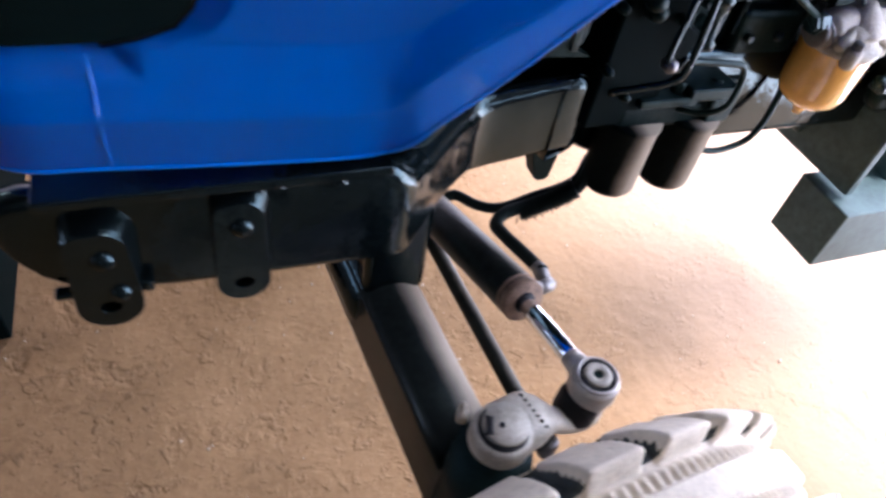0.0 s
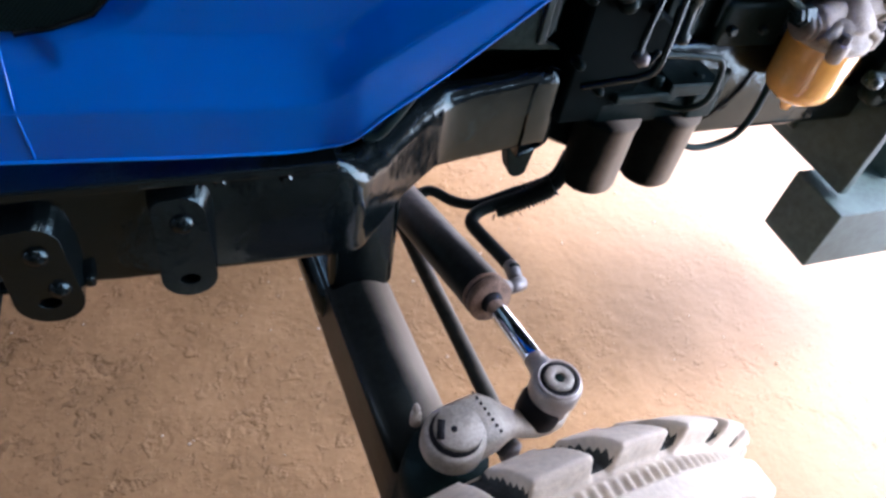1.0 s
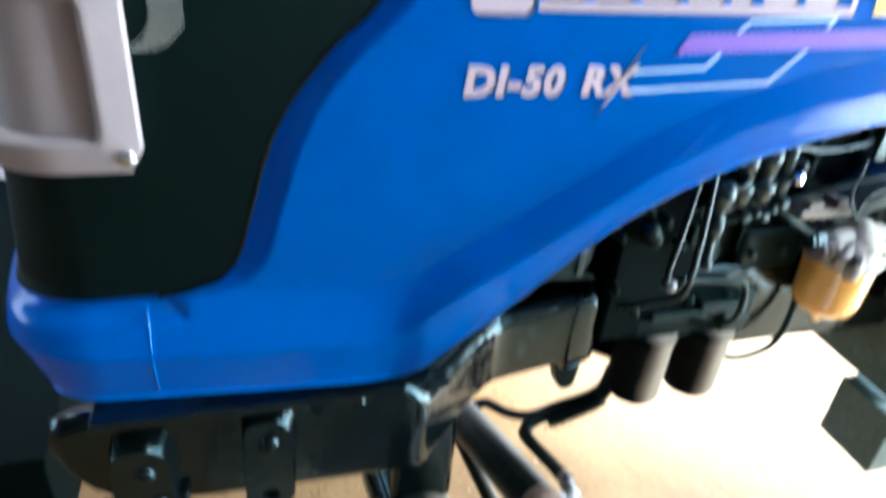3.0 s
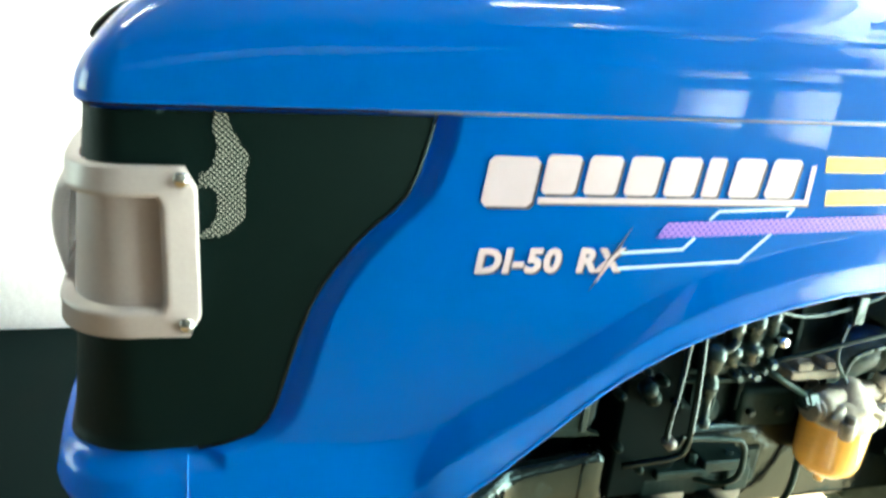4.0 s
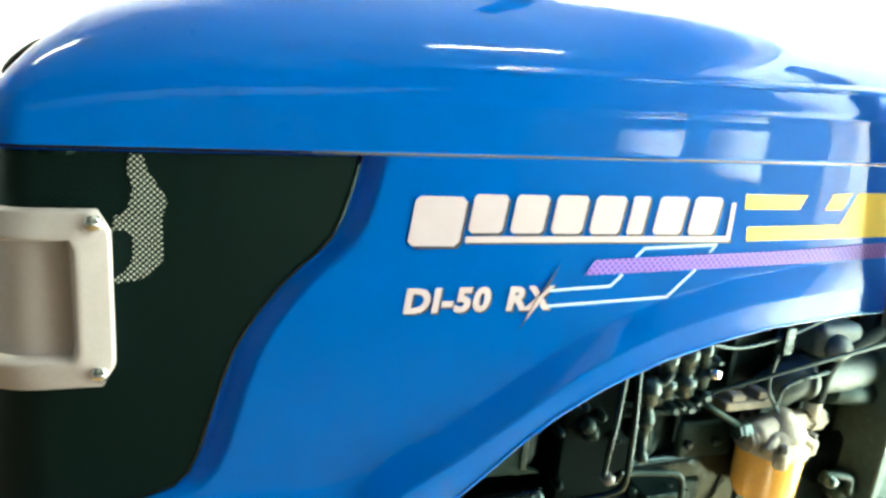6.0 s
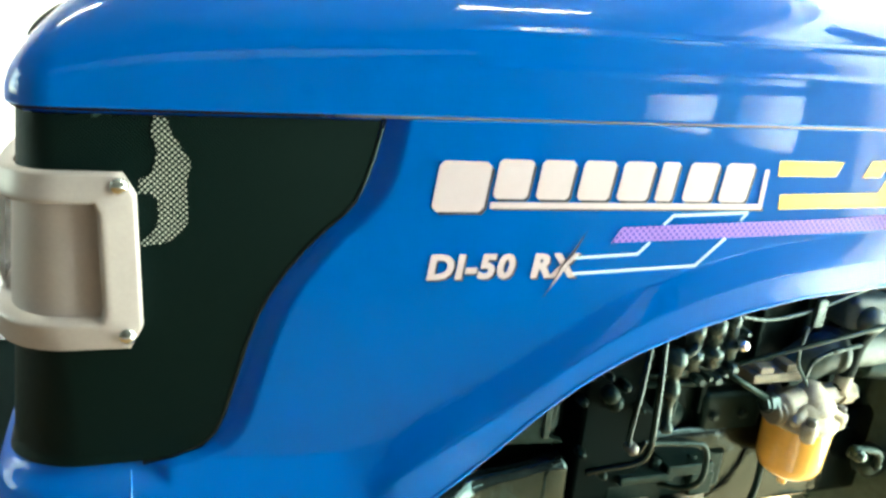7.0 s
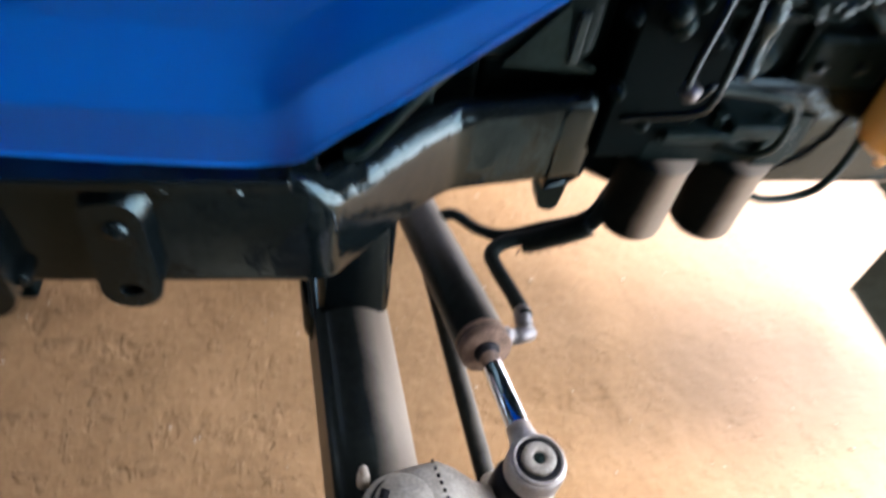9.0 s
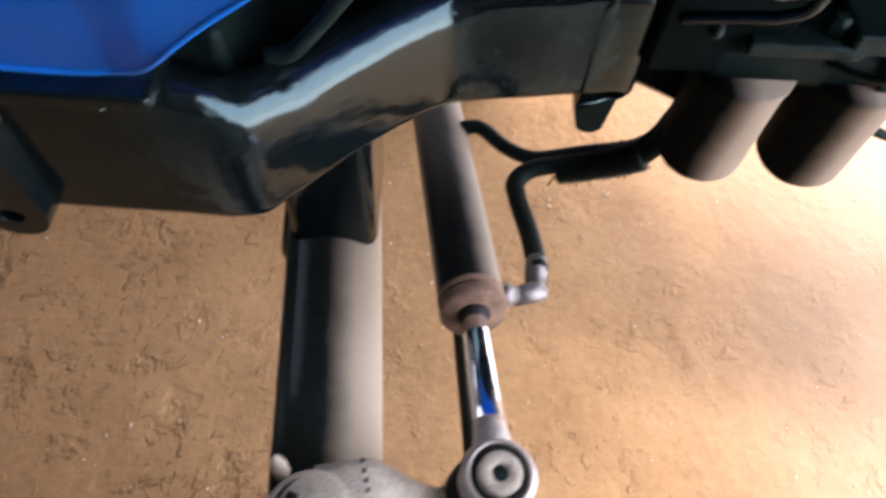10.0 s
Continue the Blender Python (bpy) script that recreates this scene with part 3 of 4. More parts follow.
bmesh.ops.create_uvsphere(bd, u_segments=24, v_segments=12, radius=1.0, matrix=Matrix.Translation((-0.205, YC - 0.13, 1.437)) @ Euler((0, radians(-42), 0)).to_matrix().to_4x4() @ Matrix.Diagonal((0.030, 0.045, 0.008, 1)))
part("badge", bd, SEAM, tractor, "black oval badge on the nose")
part("exhaust_stack", lathe((0.375, YC + 0.01, 1.535), (0.375, YC + 0.01, 1.90), [(0, 0.040), (0.025, 0.040), (0.03, 0.027), (1, 0.027)], 28), DARK, tractor, "dark exhaust pipe rising from the bonnet")


# ---- markings on the flank ----
def flat(poly, lift, material, name, label=""):
    bm = bmesh.new()
    bm.faces.new([bm.verts.new(flank(x + 0.125, z, lift)) for x, z in poly])
    return part(name, bm, material, tractor, label, smooth=False)


def block(x0, x1, z0, z1, lean=0.10):
    h = (z1 - z0) * lean
    c = min(x1 - x0, z1 - z0) * 0.10
    return [(x0 + c, z0), (x1 - c, z0), (x1, z0 + c), (x1 + h, z1 - c), (x1 + h - c, z1), (x0 + h + c, z1), (x0 + h, z1 - c), (x0, z0 + c)]


MARKS = [(0.137, 0.189, 1.295, 1.344)] + [(0.197 + i * 0.0445 - (0.012 if i > 4 else 0), 0.197 + i * 0.0445 + (0.036 if i != 4 else 0.020) - (0.012 if i > 4 else 0), 1.3085, 1.347 + 0.0006 * i) for i in range(7)]
for x0, x1, z0, z1 in MARKS:
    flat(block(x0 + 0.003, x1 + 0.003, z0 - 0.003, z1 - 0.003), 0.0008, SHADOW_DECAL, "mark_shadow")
    flat(block(x0, x1, z0, z1), 0.0013, WHITE_DECAL, "mark", "plain white decal block")
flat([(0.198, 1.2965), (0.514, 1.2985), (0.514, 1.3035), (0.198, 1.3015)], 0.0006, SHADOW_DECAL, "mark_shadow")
flat([(0.195, 1.2985), (0.511, 1.3005), (0.511, 1.307), (0.195, 1.305)], 0.0013, WHITE_DECAL, "underline", "white decal underline")
flat([(0.505, 1.305), (0.511, 1.305), (0.511, 1.345), (0.505, 1.345)], 0.0015, WHITE_DECAL, "underline")
flat([(0.524, 1.338), (0.602, 1.339), (0.610, 1.356), (0.522, 1.355)], 0.0010, YELLOW_DECAL, "stripe", "yellow decal stripe")
flat([(0.640, 1.339), (0.666, 1.3395), (0.676, 1.360), (0.648, 1.358)], 0.0010, YELLOW_DECAL, "stripe", "yellow decal stripe")
flat([(0.534, 1.301), (0.769, 1.308), (0.769, 1.363), (0.686, 1.360), (0.668, 1.322), (0.532, 1.318)], 0.0010, YELLOW_DECAL, "stripe", "yellow decal stripe widening into a block")
flat([(0.332, 1.2635), (0.60, 1.2735), (0.86, 1.287), (0.86, 1.308), (0.60, 1.2905), (0.343, 1.2805)], 0.0016, PURPLE_DECAL, "stripe", "purple dotted decal stripe")


def line(pts, w=0.0032, lift=0.0011):
    for a, b in zip(pts, pts[1:]):
        a, b = Vector(a), Vector(b)
        d = (b - a).normalized()
        n = Vector((-d.y, d.x)) * w / 2
        e = d * w * 0.45
        flat([tuple(a - e - n), tuple(b + e - n), tuple(b + e + n), tuple(a - e + n)], lift, LINE_DECAL, "pinstripe")


line([(0.288, 1.247), (0.366, 1.251), (0.378, 1.263)])
line([(0.393, 1.284), (0.402, 1.293), (0.494, 1.297), (0.488, 1.289)])
line([(0.288, 1.230), (0.440, 1.237), (0.472, 1.268)])


def text(s, x, z, size, material, name, lift, shear=0.12, bold=0.0, wide=1.0, slope=0.0):
    cu = bpy.data.curves.new(name, "FONT")
    cu.body, cu.size, cu.shear, cu.offset = s, size, shear, bold
    cu.resolution_u = 3
    cu.space_character = 1.1
    tmp = bpy.data.objects.new(name, cu)
    scene.collection.objects.link(tmp)
    dg = bpy.context.evaluated_depsgraph_get()
    me = bpy.data.meshes.new_from_object(tmp.evaluated_get(dg))
    bpy.data.objects.remove(tmp)
    for v in me.vertices:
        X, Z = x + v.co.x * wide, z + v.co.y + v.co.x * slope
        v.co = flank(X + 0.125, Z, lift)
    me.materials.clear()
    me.materials.append(material)
    ob = new(name, me)
    ob.parent = tractor
    return ob


for s, x in (("DI-50", 0.1365), ("RX", 0.2455)):
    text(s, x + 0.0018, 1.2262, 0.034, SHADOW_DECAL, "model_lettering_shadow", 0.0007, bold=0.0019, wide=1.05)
    tagged(text(s, x, 1.228, 0.034, WHITE_DECAL, "model_lettering", 0.0012, bold=0.0016, wide=1.05), "white model lettering")
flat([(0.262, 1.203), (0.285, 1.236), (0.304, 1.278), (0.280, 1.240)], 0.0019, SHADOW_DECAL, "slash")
flat([(0.268, 1.213), (0.283, 1.234), (0.292, 1.252), (0.281, 1.240)], 0.0023, WHITE_DECAL, "slash")


# ---- chassis ----
def rail_bm(path, z0, z1, depth, n_round=6, r=0.016):
    """A beam along a plan path: outer face upright with rolled top and bottom edges."""
    bm = bmesh.new()
    rings = []
    for i, (p, b, t) in enumerate(zip(path, z0, z1)):
        d = (path[min(i + 1, len(path) - 1)] - path[max(i - 1, 0)]).normalized()
        n = Vector((d.y, -d.x, 0))
        prof = []
        q = r * (1 + 0.8 * smooth(abs(d.y) / 0.5))
        for k in range(n_round + 1):
            f = k / n_round * math.pi / 2
            prof.append((-q + q * math.sin(f), t - q + q * math.cos(f)))
        for k in range(n_round + 1):
            f = k / n_round * math.pi / 2
            prof.append((-r + r * math.cos(f), b + r - r * math.sin(f)))
        prof += [(-depth, b), (-depth, t - 0.022)]
        rings.append([bm.verts.new(Vector((p.x, p.y, 0)) + n * o + Vector((0, 0, z))) for o, z in prof])
    m = len(rings[0])
    for a, b in zip(rings, rings[1:]):
        for k in range(m):
            bm.faces.new((a[k], a[(k + 1) % m], b[(k + 1) % m], b[k]))
    bm.faces.new(rings[0])
    bm.faces.new(rings[-1][::-1])
    return bm


path = spline([(-0.243, 0.80, 0), (-0.10, 0.80, 0), (0.06, 0.80, 0), (0.125, 0.802, 0), (0.155, 0.828, 0), (0.20, 0.880, 0), (0.25, 0.928, 0), (0.285, 0.948, 0), (0.36, 0.958, 0), (0.43, 0.966, 0), (0.50, 1.0, 0), (1.1, 1.01, 0)], 10)
zb = [interp(p.x, [(-0.243, 0.865), (-0.235, 0.838), (-0.215, 0.808), (-0.19, 0.788), (-0.16, 0.779), (-0.1, 0.774), (0.12, 0.768), (0.29, 0.750), (0.34, 0.752), (0.42, 0.758), (0.47, 0.728), (0.50, 0.712), (1.1, 0.71)]) for p in path]
zt = [interp(p.x, [(-0.243, 0.905), (-0.22, 0.912), (0.08, 0.912), (0.13, 0.895), (0.17, 0.878), (0.29, 0.872), (0.34, 0.874), (0.43, 0.882), (1.1, 0.882)]) for p in path]
rail = part("chassis_rail", rail_bm(path, zb, zt, 0.05), BLACK, tractor, "glossy black painted chassis rail with an inward kink")
part("chassis_rail", rail_bm([far(p) for p in reversed(path)], zb[::-1], zt[::-1], 0.05), BLACK, tractor)
part("rail_ledge", box((-0.20, 0.776, 0.915), (0.10, 0.90, 0.926)), BLACK, tractor, "black ledge under the blue skirt", bevel=0.003)
part("bolster", box((-0.205, 0.85, 0.80), (0.12, 1.35, 0.91)), DARKER, tractor, "black front bolster between the rails", bevel=0.01)


# added box: keeps the lit floor from showing between rail and bolster
part("rail_gap_filler", box((0.11, 0.955, 0.785), (0.24, 1.30, 0.895)), DARKER, tractor, "added black box closing the gap behind the kinked rail", bevel=0.008)


def ear(x0, x1, z0, z1, y0=0.803, y1=0.783):
    """A thick plate standing on the rail: round foot with a bolt hole, and a rounded shoulder."""
    w = (x1 - x0) / 2
    cx = (x0 + x1) / 2
    out = []
    for k in range(13):
        f = math.pi + k / 12 * math.pi
        out.append((cx + w * math.cos(f), z0 + w + w * math.sin(f)))
    for k in range(8):
        f = k / 7 * math.pi / 2
        out.append((x1 - 0.024 + 0.021 * math.cos(f), z1 - 0.022 + 0.022 * math.sin(f)))
    for k in range(5):
        f = math.pi / 2 + k / 4 * math.pi / 2
        out.append((x0 + 0.014 + 0.011 * math.cos(f), z1 - 0.016 + 0.014 * math.sin(f)))
    bm = bmesh.new()
    f = [bm.verts.new((a, y1, b)) for a, b in out]
    # its shoulder and sides spread towards the weld on the rail
    g = [bm.verts.new((a + 0.010 * max(-0.2, min(1.0, (a - cx) / w)) * smooth((b - z0 - w) / 0.03), y0, b + 0.012 * smooth((b - z1 + 0.03) / 0.03))) for a, b in out]
    # ring of the bolt hole
    hc = (cx, z0 + w * 0.95)
    hr = 0.0095
    hf = [bm.verts.new((hc[0] + hr * math.cos(k * math.tau / 16), y1, hc[1] + hr * 0.8 * math.sin(k * math.tau / 16))) for k in range(16)]
    hg = [bm.verts.new((v.co.x, y0, v.co.z)) for v in hf]
    for i in range(len(f)):
        j = (i + 1) % len(f)
        bm.faces.new((f[i], g[i], g[j], f[j]))
    for k in range(16):
        j = (k + 1) % 16
        bm.faces.new((hf[k], hf[j], hg[j], hg[k]))
    def ring_edges(vs):
        return [bm.edges.get((vs[i], vs[(i + 1) % len(vs)])) for i in range(len(vs))]
    bmesh.ops.triangle_fill(bm, edges=ring_edges(f) + ring_edges(hf), use_beauty=True)
    bmesh.ops.triangle_fill(bm, edges=ring_edges(g) + ring_edges(hg), use_beauty=True)
    return bm


lug = part("lug", ear(-0.193, -0.135, 0.762, 0.884, y1=0.777), BLACK, tractor, "black welded lug with a bolt hole", smooth=False, bevel=0.0035)
part("bolt", lathe((-0.160, 0.780, 0.852), (-0.160, 0.769, 0.852), [(0, 0.011), (0.4, 0.0105), (0.75, 0.008), (0.93, 0.004), (1, 0.001)], 20), BLACK, lug)
part("bolt", lathe((-0.152, 0.780, 0.808), (-0.152, 0.769, 0.808), [(0, 0.010), (0.4, 0.0095), (0.75, 0.007), (0.93, 0.004), (1, 0.001)], 20), BLACK, lug)
part("weld", box((-0.135, 0.786, 0.792), (-0.124, 0.803, 0.806)), BLACK, lug, bevel=0.004)
part("stop", box((-0.210, 0.788, 0.795), (-0.190, 0.802, 0.802)), BLACK, lug, bevel=0.003)
lug2 = part("lug", ear(-0.068, -0.016, 0.765, 0.896), BLACK, tractor, "black welded lug with a bolt hole", smooth=False, bevel=0.0035)
part("bolt", lathe((-0.040, 0.786, 0.866), (-0.040, 0.775, 0.866), [(0, 0.011), (0.4, 0.0105), (0.75, 0.008), (0.93, 0.004), (1, 0.001)], 20), BLACK, lug2)
for x, z in ((-0.004, 0.898), (0.055, 0.895)):
    part("bolt", lathe((x, 0.802, z), (x, 0.794, z), [(0, 0.006), (0.7, 0.006), (1, 0.004)], 6), BLACK, rail, smooth=False)
part("tab", prism([(0.385, 0.745), (0.432, 0.745), (0.426, 0.692), (0.418, 0.686), (0.408, 0.686), (0.400, 0.692)], lambda a, b, d: Vector((a, 0.985 + d, b)), 0.03), DARKER, tractor, "dark tapered lug under the rail", smooth=False, bevel=0.002)

# ---- front axle and steering ----
def loft(sections):
    """A solid through equal rings of places."""
    bm = bmesh.new()
    rings = [[bm.verts.new(p) for p in sec] for sec in sections]
    n = len(rings[0])
    for a, b in zip(rings, rings[1:]):
        for k in range(n):
            bm.faces.new((a[k], a[(k + 1) % n], b[(k + 1) % n], b[k]))
    bm.faces.new(rings[0][::-1])
    bm.faces.new(rings[-1])
    return bm



def axle_section(c, r):
    """Rolled section: an upright plate on the leading side, a bead, then a round back."""
    out = [(-0.92, -0.85), (-0.98, -0.78), (-0.84, 0.66), (-0.86, 0.72), (-0.82, 0.77), (-0.75, 0.76)]
    out += [(math.sin(radians(f)) * 1.0, math.cos(radians(f)) * 0.98) for f in span(-42, 165, 30)]
    return [Vector((c.x + a * r, c.y + a * r * 0.085, c.z + b * r)) for a, b in out]


def axle_at(y):
    return Vector((0.148 - 0.085 * (y - 1.0), y, 0.572))


axle = part("front_axle", loft([axle_section(axle_at(y), 0.051) for y in (1.60, 1.2, 0.9, 0.75, 0.625)]), TUBE, tractor, "dusty black rolled front axle tube, lit side coloured paler")
# black sleeve also puts the chassis's shade on the upper axle into colour
part("sleeve", rod(axle_at(1.30) + Vector((-0.004, 0, 0)), axle_at(0.885) + Vector((-0.004, 0, 0)), 0.0525, 40), BLACK, axle, "black axle sleeve, also standing for the shade under the chassis")
part("pin_bracket", box((0.118, 0.885, 0.60), (0.205, 1.0, 0.80)), BLACK, axle, bevel=0.012)

kx, ky = 0.186, 0.602


boss = part("steering_boss", lathe((kx, ky, 0.682), (kx, ky, 0.7125), [(0, 0.030), (0.2, 0.0335), (0.75, 0.0335), (0.92, 0.032), (1, 0.030)], 40), CAST, tractor, "dusty cast steel steering boss")
# raised dark plates stand for the shade in the recess, slot and hole
part("pin_recess_shade", lathe((kx, ky, 0.7105), (kx, ky, 0.7132), [(0, 0.0275), (1, 0.0270)], 30), SEAM, boss)
part("pin_cap", lathe((kx + 0.0035, ky + 0.0025, 0.708), (kx + 0.0035, ky + 0.0025, 0.7185), [(0, 0.0255), (0.85, 0.0250), (1, 0.0238)], 30), CAST, boss, "flat steel kingpin end")
part("key_slot_shade", box((-0.0042, -0.011, 0), (0.0042, 0.011, 0.0012), pose(0.171, 0.606, 0.7176, 0, 0, -20)), SEAM, boss)
part("centre_hole_shade", lathe((kx - 0.002, ky + 0.001, 0.7180), (kx - 0.002, ky + 0.001, 0.7192), [(0, 0.0034), (1, 0.0034)], 14), SEAM, boss)


def arm_section(c, w, h):
    n = Vector((-0.2, 1, 0)).normalized()
    out = []
    for k in range(20):
        a = k * math.tau / 20
        ca, sa = math.cos(a), math.sin(a)
        out.append(Vector(c) + n * (w * math.copysign(abs(ca) ** 0.65, ca)) + Vector((0, 0, h * math.copysign(abs(sa) ** 0.65, sa))))
    return out


secs = [((0.190, 0.608, 0.686), 0.034, 0.024), ((0.212, 0.614, 0.688), 0.032, 0.0235), ((0.230, 0.618, 0.688), 0.031, 0.022), ((0.245, 0.620, 0.682), 0.024, 0.019), ((0.259, 0.621, 0.671), 0.0175, 0.016), ((0.276, 0.622, 0.655), 0.0155, 0.014), ((0.296, 0.626, 0.640), 0.0165, 0.012), ((0.316, 0.634, 0.632), 0.021, 0.011), ((0.334, 0.641, 0.630), 0.022, 0.010), ((0.350, 0.646, 0.630), 0.014, 0.008)]
arm = part("steering_arm", loft([arm_section(c, w, h) for c, w, h in secs]), CAST, tractor, "dusty cast steering arm")
for k in range(8):
    c = Vector((0.2190, 0.642, 0.7108)).lerp(Vector((0.2330, 0.594, 0.7100)), k / 7)
    part("stamp", box(c + Vector((-0.0012, -0.0016, -0.001)), c + Vector((0.0012, 0.0016, 0.0008))), SEAM, arm)
part("arm_bolt", rod((0.277, 0.618, 0.585), (0.277, 0.618, 0.615), 0.0115, 14), STEEL, arm, "bright bolt end under the arm")
part("bolt_shank", rod((0.268, 0.620, 0.600), (0.266, 0.622, 0.668), 0.009, 14), DARKER, arm)
part("grease_nipple", lathe((0.158, 0.638, 0.680), (0.157, 0.641, 0.712), [(0, 0.006), (0.5, 0.006), (0.55, 0.0035), (0.8, 0.0045), (1, 0.002)], 12), ALUMINIUM, boss, "pale grease nipple")
part("knuckle_casting", box((0.150, 0.575, 0.555), (0.232, 0.640, 0.650)), DARKER, tractor, "black cast knuckle under the boss", bevel=0.014)
part("knuckle_bolt", lathe((0.205, 0.580, 0.605), (0.205, 0.562, 0.612), [(0, 0.012), (0.7, 0.012), (1, 0.008)], 6), DARK, tractor, smooth=False)
part("kingpin_housing", lathe((kx, ky, 0.40), (kx, ky, 0.66), [(0, 0.045), (0.2, 0.05), (0.8, 0.048), (1, 0.044)], 28), DARKER, tractor, "black upright kingpin housing")

A0, A1 = Vector((0.2645, 1.060, 0.595)), Vector((0.3005, 0.788, 0.668))
BJ = Vector((0.318, 0.637, 0.694))
A0 = A0 - (A1 - A0) * 0.30
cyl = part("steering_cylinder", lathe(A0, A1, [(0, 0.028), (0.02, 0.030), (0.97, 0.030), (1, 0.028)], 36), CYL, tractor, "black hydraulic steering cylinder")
gland = part("gland", lathe(A1 - (A1 - A0).normalized() * 0.016, A1 + (A1 - A0).normalized() * 0.006, [(0, 0.0300), (0.06, 0.0305), (0.30, 0.0305), (0.33, 0.0292), (0.40, 0.0292), (0.43, 0.0303), (0.90, 0.0303), (1, 0.0285)], 36), COPPER, cyl, "rusty rod gland")
part("wiper_seal", lathe(A1, A1 + (A1 - A0).normalized() * 0.010, [(0, 0.0150), (0.8, 0.0150), (1, 0.0135)], 24), SEAM, gland)
part("piston_rod", rod(A1, BJ - (BJ - A1) * 0.16, 0.0118, 24), CHROME, cyl, "bright chromed piston rod")
eye = bmesh.new()
add_lathe(eye, BJ + Vector((0, 0, -0.046)), BJ + Vector((0, 0, 0.014)), [(0, 0.020), (0.15, 0.0245), (0.45, 0.0255), (0.6, 0.0285), (0.9, 0.0285), (1, 0.0265)], 36)
add_lathe(eye, BJ - (BJ - A1) * 0.30, BJ - (BJ - A1) * 0.08, [(0, 0.0125), (0.3, 0.0135), (1, 0.019)], 24)
rod_eye = part("rod_eye", eye, EYE, cyl, "steel rod eye on the steering arm")
def ring_bm(c, r0, r1, z0, z1, n=36):
    bm = bmesh.new()
    rs = [[bm.verts.new(c + Vector((r * math.cos(k * math.tau / n), r * math.sin(k * math.tau / n), z))) for k in range(n)] for r, z in ((r1, z0), (r1, z1 - 0.0015), (r1 - 0.0015, z1), (r0 + 0.001, z1), (r0, z1 - 0.001), (r0, z0))]
    for a, b in zip(rs, rs[1:] + rs[:1]):
        for k in range(n):
            bm.faces.new((a[k], a[(k + 1) % n], b[(k + 1) % n], b[k]))
    return bm


part("dark_ring", ring_bm(BJ, 0.0165, 0.022, 0.010, 0.0165), SEAM, rod_eye)
part("retaining_ring", ring_bm(BJ, 0.0215, 0.0255, 0.012, 0.0180), EYE, rod_eye)
part("ball_pin", ring_bm(BJ, 0.006, 0.0162, 0.012, 0.0205), CAST, rod_eye)
part("pin_centre", lathe(BJ + Vector((0, 0, 0.010)), BJ + Vector((0, 0, 0.0175)), [(0, 0.007), (1, 0.007)], 16), DARK, rod_eye)
# black collar stands in for the shaded left side of the eye
part("eye_shade_collar", lathe(BJ + Vector((-0.014, -0.004, -0.058)), BJ + Vector((-0.008, -0.001, -0.014)), [(0, 0.020), (0.25, 0.026), (0.7, 0.026), (1, 0.022)], 28), SEAM, rod_eye)
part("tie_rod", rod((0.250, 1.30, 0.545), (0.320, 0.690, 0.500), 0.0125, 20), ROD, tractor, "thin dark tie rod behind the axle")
part("rod_end", rod((0.320, 0.69, 0.480), (0.320, 0.69, 0.530), 0.018, 20), CAST, tractor)

# hoses of the cylinder
EL = Vector((0.363, 0.836, 0.640))
elb = bmesh.new()
add_lathe(elb, A1 + Vector((0.022, 0.018, -0.006)), (0.345, 0.815, 0.650), [(0, 0.012), (0.45, 0.012), (0.46, 0.009), (1, 0.009)], 8)
add_lathe(elb, (0.341, 0.812, 0.652), (0.369, 0.826, 0.640), [(0, 0.0095), (0.9, 0.0105), (1, 0.007)], 12)
add_lathe(elb, (0.361, 0.818, 0.641), (0.364, 0.862, 0.640), [(0, 0.0085), (0.4, 0.0085), (0.41, 0.011), (0.9, 0.011), (1, 0.009)], 8)
part("elbow", elb, STEEL, cyl, "steel hose elbow with union nuts")
part("hose", pipe([EL + Vector((0.002, 0.01, 0.003)), (0.360, 0.895, 0.630), (0.350, 0.945, 0.622), (0.350, 0.972, 0.618), (0.372, 0.988, 0.622), (0.42, 0.985, 0.640), (0.474, 0.973, 0.672), (0.50, 0.99, 0.72)], 0.0095, 12, steps=14, ribs=0.10), HOSE, cyl, "black ribbed hydraulic hose")
part("hose", pipe([(0.288, 1.045, 0.615), (0.310, 1.045, 0.618), (0.340, 1.025, 0.610), (0.372, 1.005, 0.618), (0.42, 0.998, 0.640), (0.474, 0.985, 0.675), (0.50, 1.0, 0.71)], 0.0080, 12, steps=14, ribs=0.10), HOSE, cyl, "black ribbed hydraulic hose")

part("hose_sleeve", pipe([(0.395, 0.990, 0.620), (0.42, 0.986, 0.632), (0.450, 0.979, 0.652), (0.474, 0.974, 0.672)], 0.0135, 14, steps=12, ribs=0.35), HOSE, cyl, "frayed black guard round the hoses")

# loose fibres of the frayed guard
random.seed(11)
fray = bmesh.new()
guard = spline([(0.395, 0.990, 0.620), (0.42, 0.986, 0.632), (0.450, 0.979, 0.652), (0.474, 0.974, 0.672)], 12)
for k in range(150):
    c = random.choice(guard) + Vector((random.uniform(-0.003, 0.003), 0, 0))
    d = Vector((random.uniform(-0.6, 0.6), random.uniform(-1, 1), random.uniform(-1, 1))).normalized()
    add_pipe(fray, [c + d * 0.010, c + d * 0.014 + Vector((0.001, 0, 0)), c + d * random.uniform(0.016, 0.023) + Vector((random.uniform(-0.003, 0.003), 0, 0))], 0.0007, 4, False)
part("frayed_fibres", fray, HOSE, cyl, "loose black fibres of the worn hose guard")

# ---- front wheel ----
wheel = part("front_wheel", lathe((0.215, 0.60, 0.398), (0.245, 0.44, 0.398), [(0, 0.05), (0.5, 0.06), (0.55, 0.10), (1, 0.10)], 32), DARKER, tractor, "front wheel hub")
